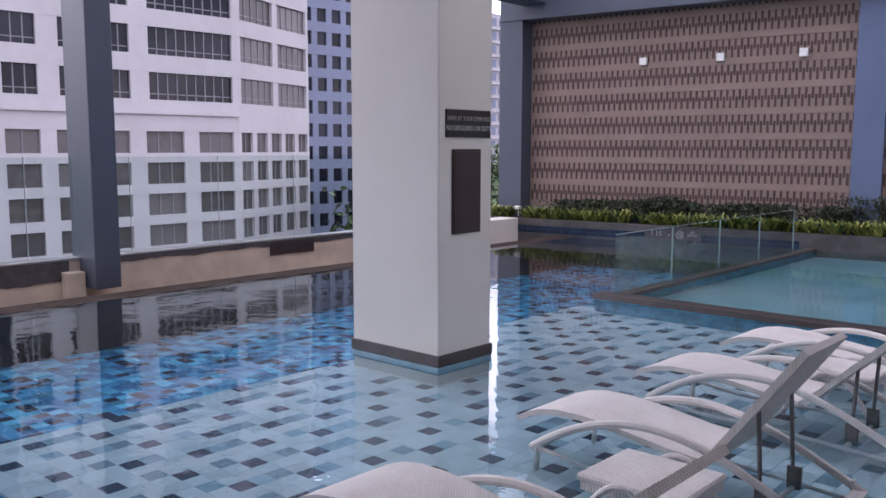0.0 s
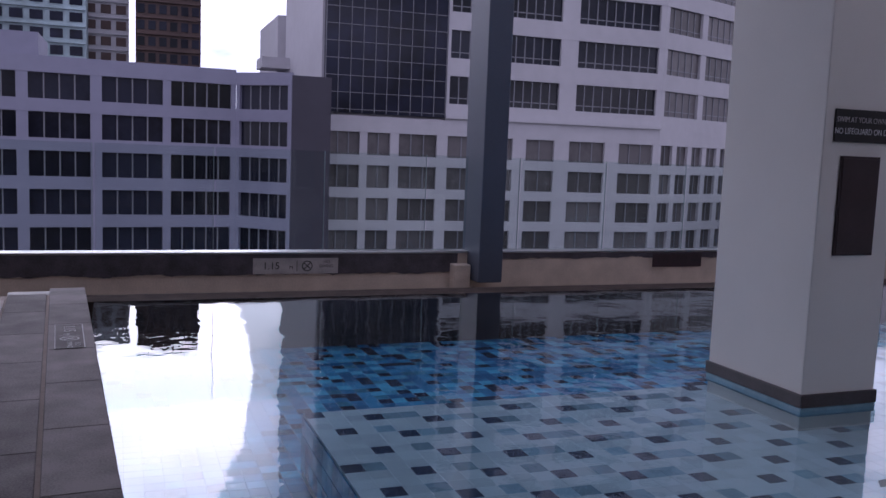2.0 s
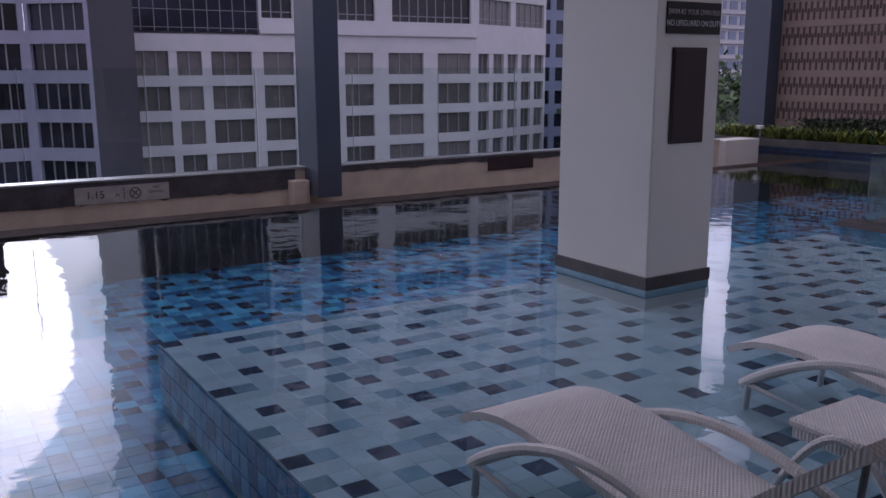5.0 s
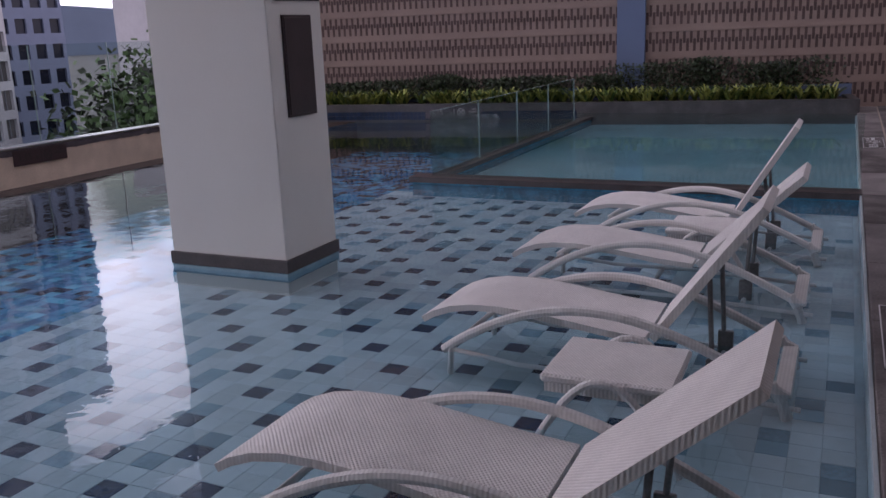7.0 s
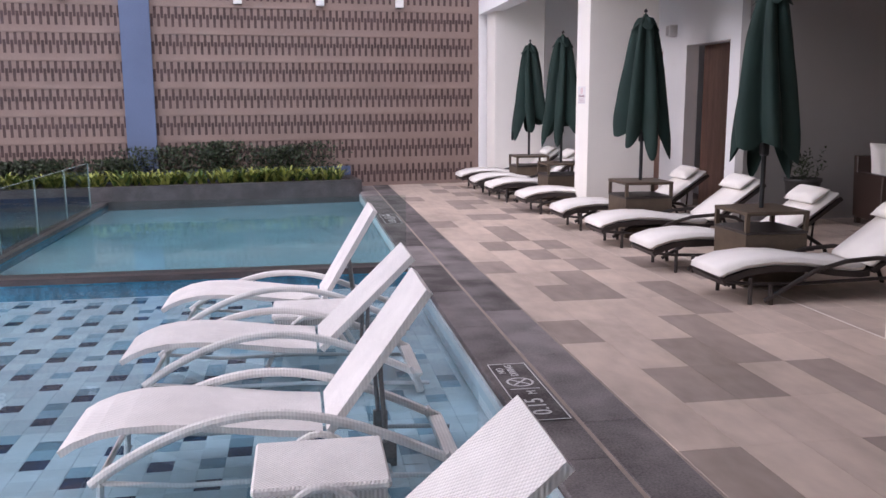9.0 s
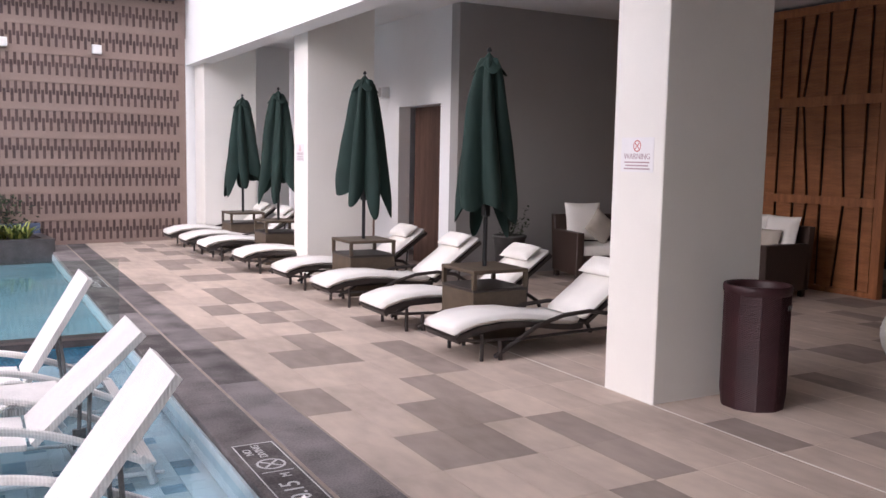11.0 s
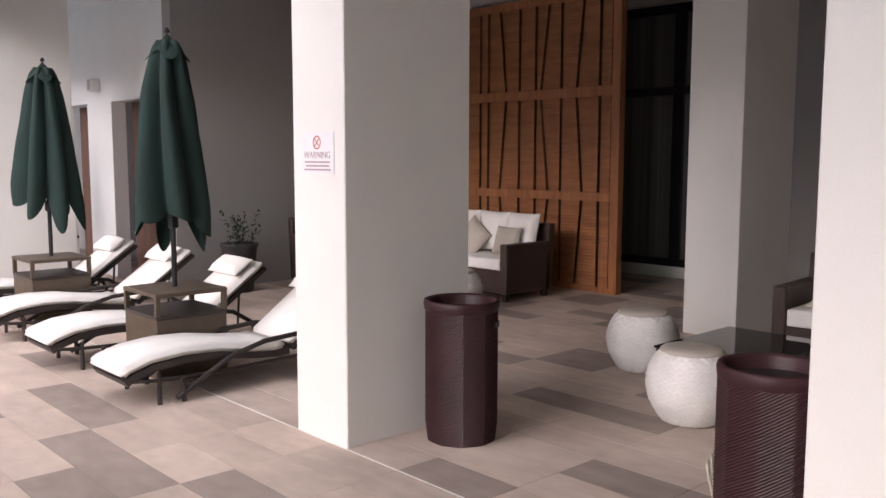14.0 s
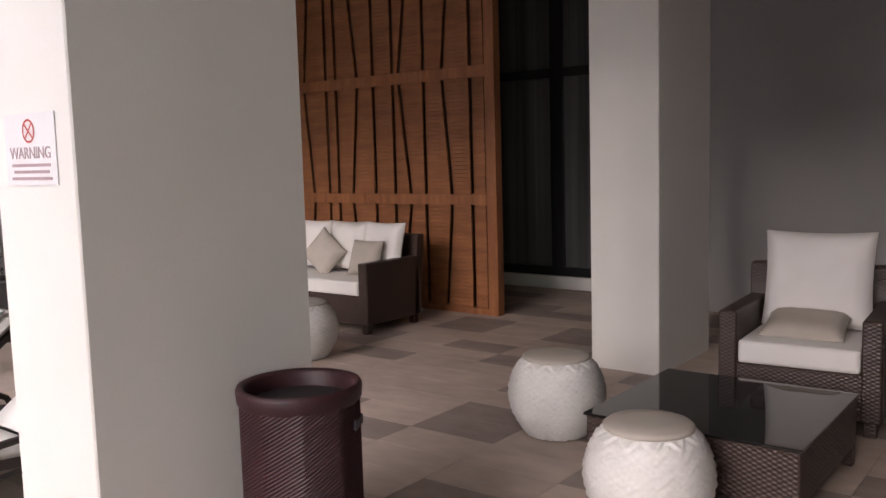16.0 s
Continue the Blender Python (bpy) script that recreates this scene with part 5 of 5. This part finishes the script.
for i in range(13):
    for j in range(19):
        x, y = -8.7 + (i + 0.5) * 0.6, EDGE_S - 0.68 - (j + 0.5) * 0.3
        cells[int(noise.noise(Vector((i * 0.7, j * 0.7, 4))) > 0.15)].append((x, y, 0.596, 0.296, 0.0))
flat_tiles("tiles", cells[0], M_DECK_D, "taupe sandstone tiles", south)
flat_tiles("tiles", cells[1], M_DECK_D, "taupe sandstone tiles", south)

# coping slabs: two rows with a dark drain joint between them
def coping(parent, x0, x1, y0, y1, along, first, second, joint, length, name="coping_slab"):
    n = int(((y1 - y0) if along == "y" else (x1 - x0)) / length) + 1
    for r, (a, w) in enumerate(((0.0, first), (first + joint, second))):
        me = cell_mesh(name, w - 0.004, length - 0.005, 0.03, M_COPING, 0.004) if along == "y" else cell_mesh(name, length - 0.005, w - 0.004, 0.03, M_COPING, 0.004)
        for k in range(n):
            c = (k + 0.5 + 0.37 * r) * length
            if along == "y":
                if y0 + c + length / 2 > y1:
                    continue
                shared(name, me, pose(x0 + a + w / 2, y0 + c, 0.0), parent)
            else:
                if x0 + c + length / 2 > x1:
                    continue
                shared(name, me, pose(x0 + c, y1 - a - w / 2, 0.0), parent)


coping(deck, EDGE_E, DECK, 1.55, 16.4, "y", 0.275, 0.275, 0.018, 1.09)
coping(south, LIP - 0.35, -2.5, EDGE_S - 0.68, EDGE_S, "x", 0.32, 0.33, 0.018, 0.9)
structure("coping_bed_east", box(EDGE_E, DECK, 1.55, 16.4, -0.3, -0.029), M_DARKTRIM, "dark bed under the coping slabs", "coping")
structure("coping_bed_south", box(LIP - 0.35, -2.5, EDGE_S - 0.68, EDGE_S - 0.0, -0.3, -0.029), M_DARKTRIM, "dark bed under the south coping slabs", "coping")
structure("corner_paving", box(-2.5, EDGE_E, EDGE_S - 0.68, 1.55, -0.02, 0.004), M_COPING, "grey stone paving in the pool corner", "paving")
structure("water_stop", box(EDGE_E - 0.018, EDGE_E - 0.002, 1.55, PLANTER, -0.2, -0.035), M_T_PALE, "pale tile edge at the waterline", "coping")

# pool tiles
shelf, deep = bpy.data.objects["pool_shelf"], bpy.data.objects["pool_floor"]
T = 0.118
cells = {0: [], 1: [], 2: []}
for i in range(int((EDGE_E - SHELF_X) / T)):
    for j in range(int((SHELF_N - SHELF_Y) / T)):
        x, y = SHELF_X + (i + 0.5) * T, SHELF_Y + (j + 0.5) * T
        if -5.23 < x < -4.31 and 4.86 < y < 5.46:
            continue
        q = (i + 5 * j) % 8
        near_edge = x > -1.9
        if q == 0 and not near_edge:
            k = 2
        elif q in (2, 5) and rt.random() < 0.55:
            k = 1
        else:
            k = 0
        cells[k].append((x, y, T - 0.0016, T - 0.0016, SHELF_Z))
near = [c for c in cells[2] if c[0] > -4.9 and 2.2 < c[1] < 6.0][:240]
navy_me = cell_mesh("tile", T - 0.003, T - 0.003, 0.012, M_T_NAVY)
for c in near:
    shared("tile", navy_me, pose(c[0], c[1], SHELF_Z), shelf)
cells[2] = [c for c in cells[2] if c not in near]
for k, (mt, lb) in enumerate(((M_T_PALE, "pale aqua tiles"), (M_T_TEAL, "teal tiles"), (M_T_NAVY, "navy accent tiles"))):
    flat_tiles("tiles", cells[k], mt, lb, shelf)
cells = {0: [], 1: [], 2: []}
D = 0.118
for i in range(int((EDGE_E - LIP) / D)):
    for j in range(int((PLANTER + 0.1 - EDGE_S) / D)):
        x, y = LIP + (i + 0.5) * D, EDGE_S + (j + 0.5) * D
        if x > SHELF_X and y > SHELF_Y:
            continue
        r = rt.random()
        cells[0 if r < 0.55 else (1 if r < 0.85 else 2)].append((x, y, D - 0.0025, D - 0.0025, DEEP_Z))
for k, (mt, lb) in enumerate(((M_T_BLUE, "deep blue tiles"), (M_T_MIDB, "turquoise tiles"), (M_T_NAVY, "navy tiles"))):
    flat_tiles("tiles", cells[k], mt, lb, deep)
# riser of the shelf
def riser(name, p0, p1, z0, z1, t, out):
    p0, p1 = Vector((*p0, 0)), Vector((*p1, 0))
    L, b = (p1 - p0).length, bmesh.new()
    u = (p1 - p0) / L
    nv = Vector((u.y, -u.x, 0)) * out
    for i in range(int(L / t)):
        for j in range(int((z1 - z0) / t)):
            o = p0 + u * (i * t + 0.003)
            a = [o, o + u * (t - 0.006), o + u * (t - 0.006) + Vector((0, 0, t - 0.006)), o + Vector((0, 0, t - 0.006))]
            zz = Vector((0, 0, z1 - (j + 1) * t))
            back = [b.verts.new(q + zz) for q in a]
            front = [b.verts.new(q + zz + nv * 0.008) for q in a]
            b.faces.new(front)
            for q in range(4):
                b.faces.new((back[q], back[(q + 1) % 4], front[(q + 1) % 4], front[q]))
    bmesh.ops.recalc_face_normals(b, faces=b.faces[:])
    return b


tagged(part("tiles", riser("tiles", (SHELF_X, SHELF_Y), (EDGE_E, SHELF_Y), DEEP_Z, SHELF_Z - 0.012, T, 1), M_T_BLUE, shelf), "blue tiles on the shelf riser", kind="stuff")
tagged(part("tiles", riser("tiles", (SHELF_X, SHELF_N), (SHELF_X, SHELF_Y), DEEP_Z, SHELF_Z - 0.012, T, 1), M_T_BLUE, shelf), "blue tiles on the shelf riser", kind="stuff")
tagged(part("tiles", riser("tiles", (-10.3, PLANTER), (-5.05, PLANTER), -0.06, 0.08, 0.07, 1), M_T_NAVY, bpy.data.objects["planter"]), "small navy tiles at the waterline", kind="stuff")

# brick wall: rows of projecting pale bars; slot shade is painted as dark strips
vs, fs, vd, fd = [], [], [], []


def add_box(v, f, x0, x1, y0, y1, z0, z1):
    o = len(v)
    v += [(x0, y0, z0), (x1, y0, z0), (x1, y1, z0), (x0, y1, z0), (x0, y0, z1), (x1, y0, z1), (x1, y1, z1), (x0, y1, z1)]
    f += [tuple(o + i for i in q) for q in ((0, 3, 2, 1), (4, 5, 6, 7), (0, 1, 5, 4), (1, 2, 6, 5), (2, 3, 7, 6), (3, 0, 4, 7))]


ROW, SLOT, PIT = 0.435, 0.043, 0.109
zr = 0.062
k = 0
while zr < 4.0:
    n = int(11.95 / PIT)
    for i in range(n):
        x = -10.57 + i * PIT
        if -4.66 < x < -4.16:
            continue
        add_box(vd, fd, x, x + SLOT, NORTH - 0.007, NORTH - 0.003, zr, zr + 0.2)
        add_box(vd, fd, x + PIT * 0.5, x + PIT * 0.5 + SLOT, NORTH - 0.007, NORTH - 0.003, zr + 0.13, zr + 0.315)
    add_box(vs, fs, -10.6, -4.61, NORTH - 0.014, NORTH - 0.002, zr + 0.32, zr + ROW - 0.005)
    add_box(vs, fs, -4.13, 1.4, NORTH - 0.014, NORTH - 0.002, zr + 0.32, zr + ROW - 0.005)
    zr += ROW
    k += 1
for nm, v, f, mt, lb in (("bricks", vs, fs, M_BRICK_P, "pale projecting bricks"), ("slots", vd, fd, M_SLOT_SHADE, "thin dark strips coloured like shaded slots")):
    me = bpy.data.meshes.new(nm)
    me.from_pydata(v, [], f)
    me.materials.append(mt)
    o = new(nm, me)
    o.parent = wall_n
    tagged(o, lb, kind="stuff")


# pale movement joint in the deck along the columns
structure("floor_joint", box(1.598, 1.608, -3.4, 15.9, -0.01, 0.0012), M_PAINT, "thin pale joint line across the deck tiles", "joint")

# the north side runs seven degrees off the square of the deck
TURN = Matrix.Translation((-1.0, PLANTER, 0)) @ Matrix.Rotation(radians(7.0), 4, "Z") @ Matrix.Translation((1.0, -PLANTER, 0))
NORTH_SIDE = ("wall_north", "pilaster", "planter", "wall_lamp", "spot_lamp", "spider_plants", "shrubs", "beam_north")
for ob in [o for o in scene.objects if o.parent is None]:
    if ob.name.startswith(NORTH_SIDE) or ob.name == "frame_post.001":
        ob.matrix_basis = TURN @ ob.matrix_basis
# the south edge of the pool runs three degrees off it
SOUTH = Matrix.Translation((-8.8, 0.56, 0)) @ Matrix.Rotation(radians(3.3), 4, "Z") @ Matrix.Translation((8.8, -EDGE_S, 0))
for ob in [o for o in scene.objects if o.parent is None]:
    if ob.name in ("floor_south", "coping_bed_south", "pool_wall_south", "depth_sign.004"):
        ob.matrix_basis = SOUTH @ ob.matrix_basis
# the city grid stands one degree off it
CITY = Matrix.Translation((-0.1, 0.8, 0)) @ Matrix.Rotation(radians(-1.0), 4, "Z") @ Matrix.Translation((0.1, -0.8, 0))
for ob in [o for o in scene.objects if o.parent is None]:
    if ob.get("category") in ("building", "tree"):
        ob.matrix_basis = CITY @ ob.matrix_basis
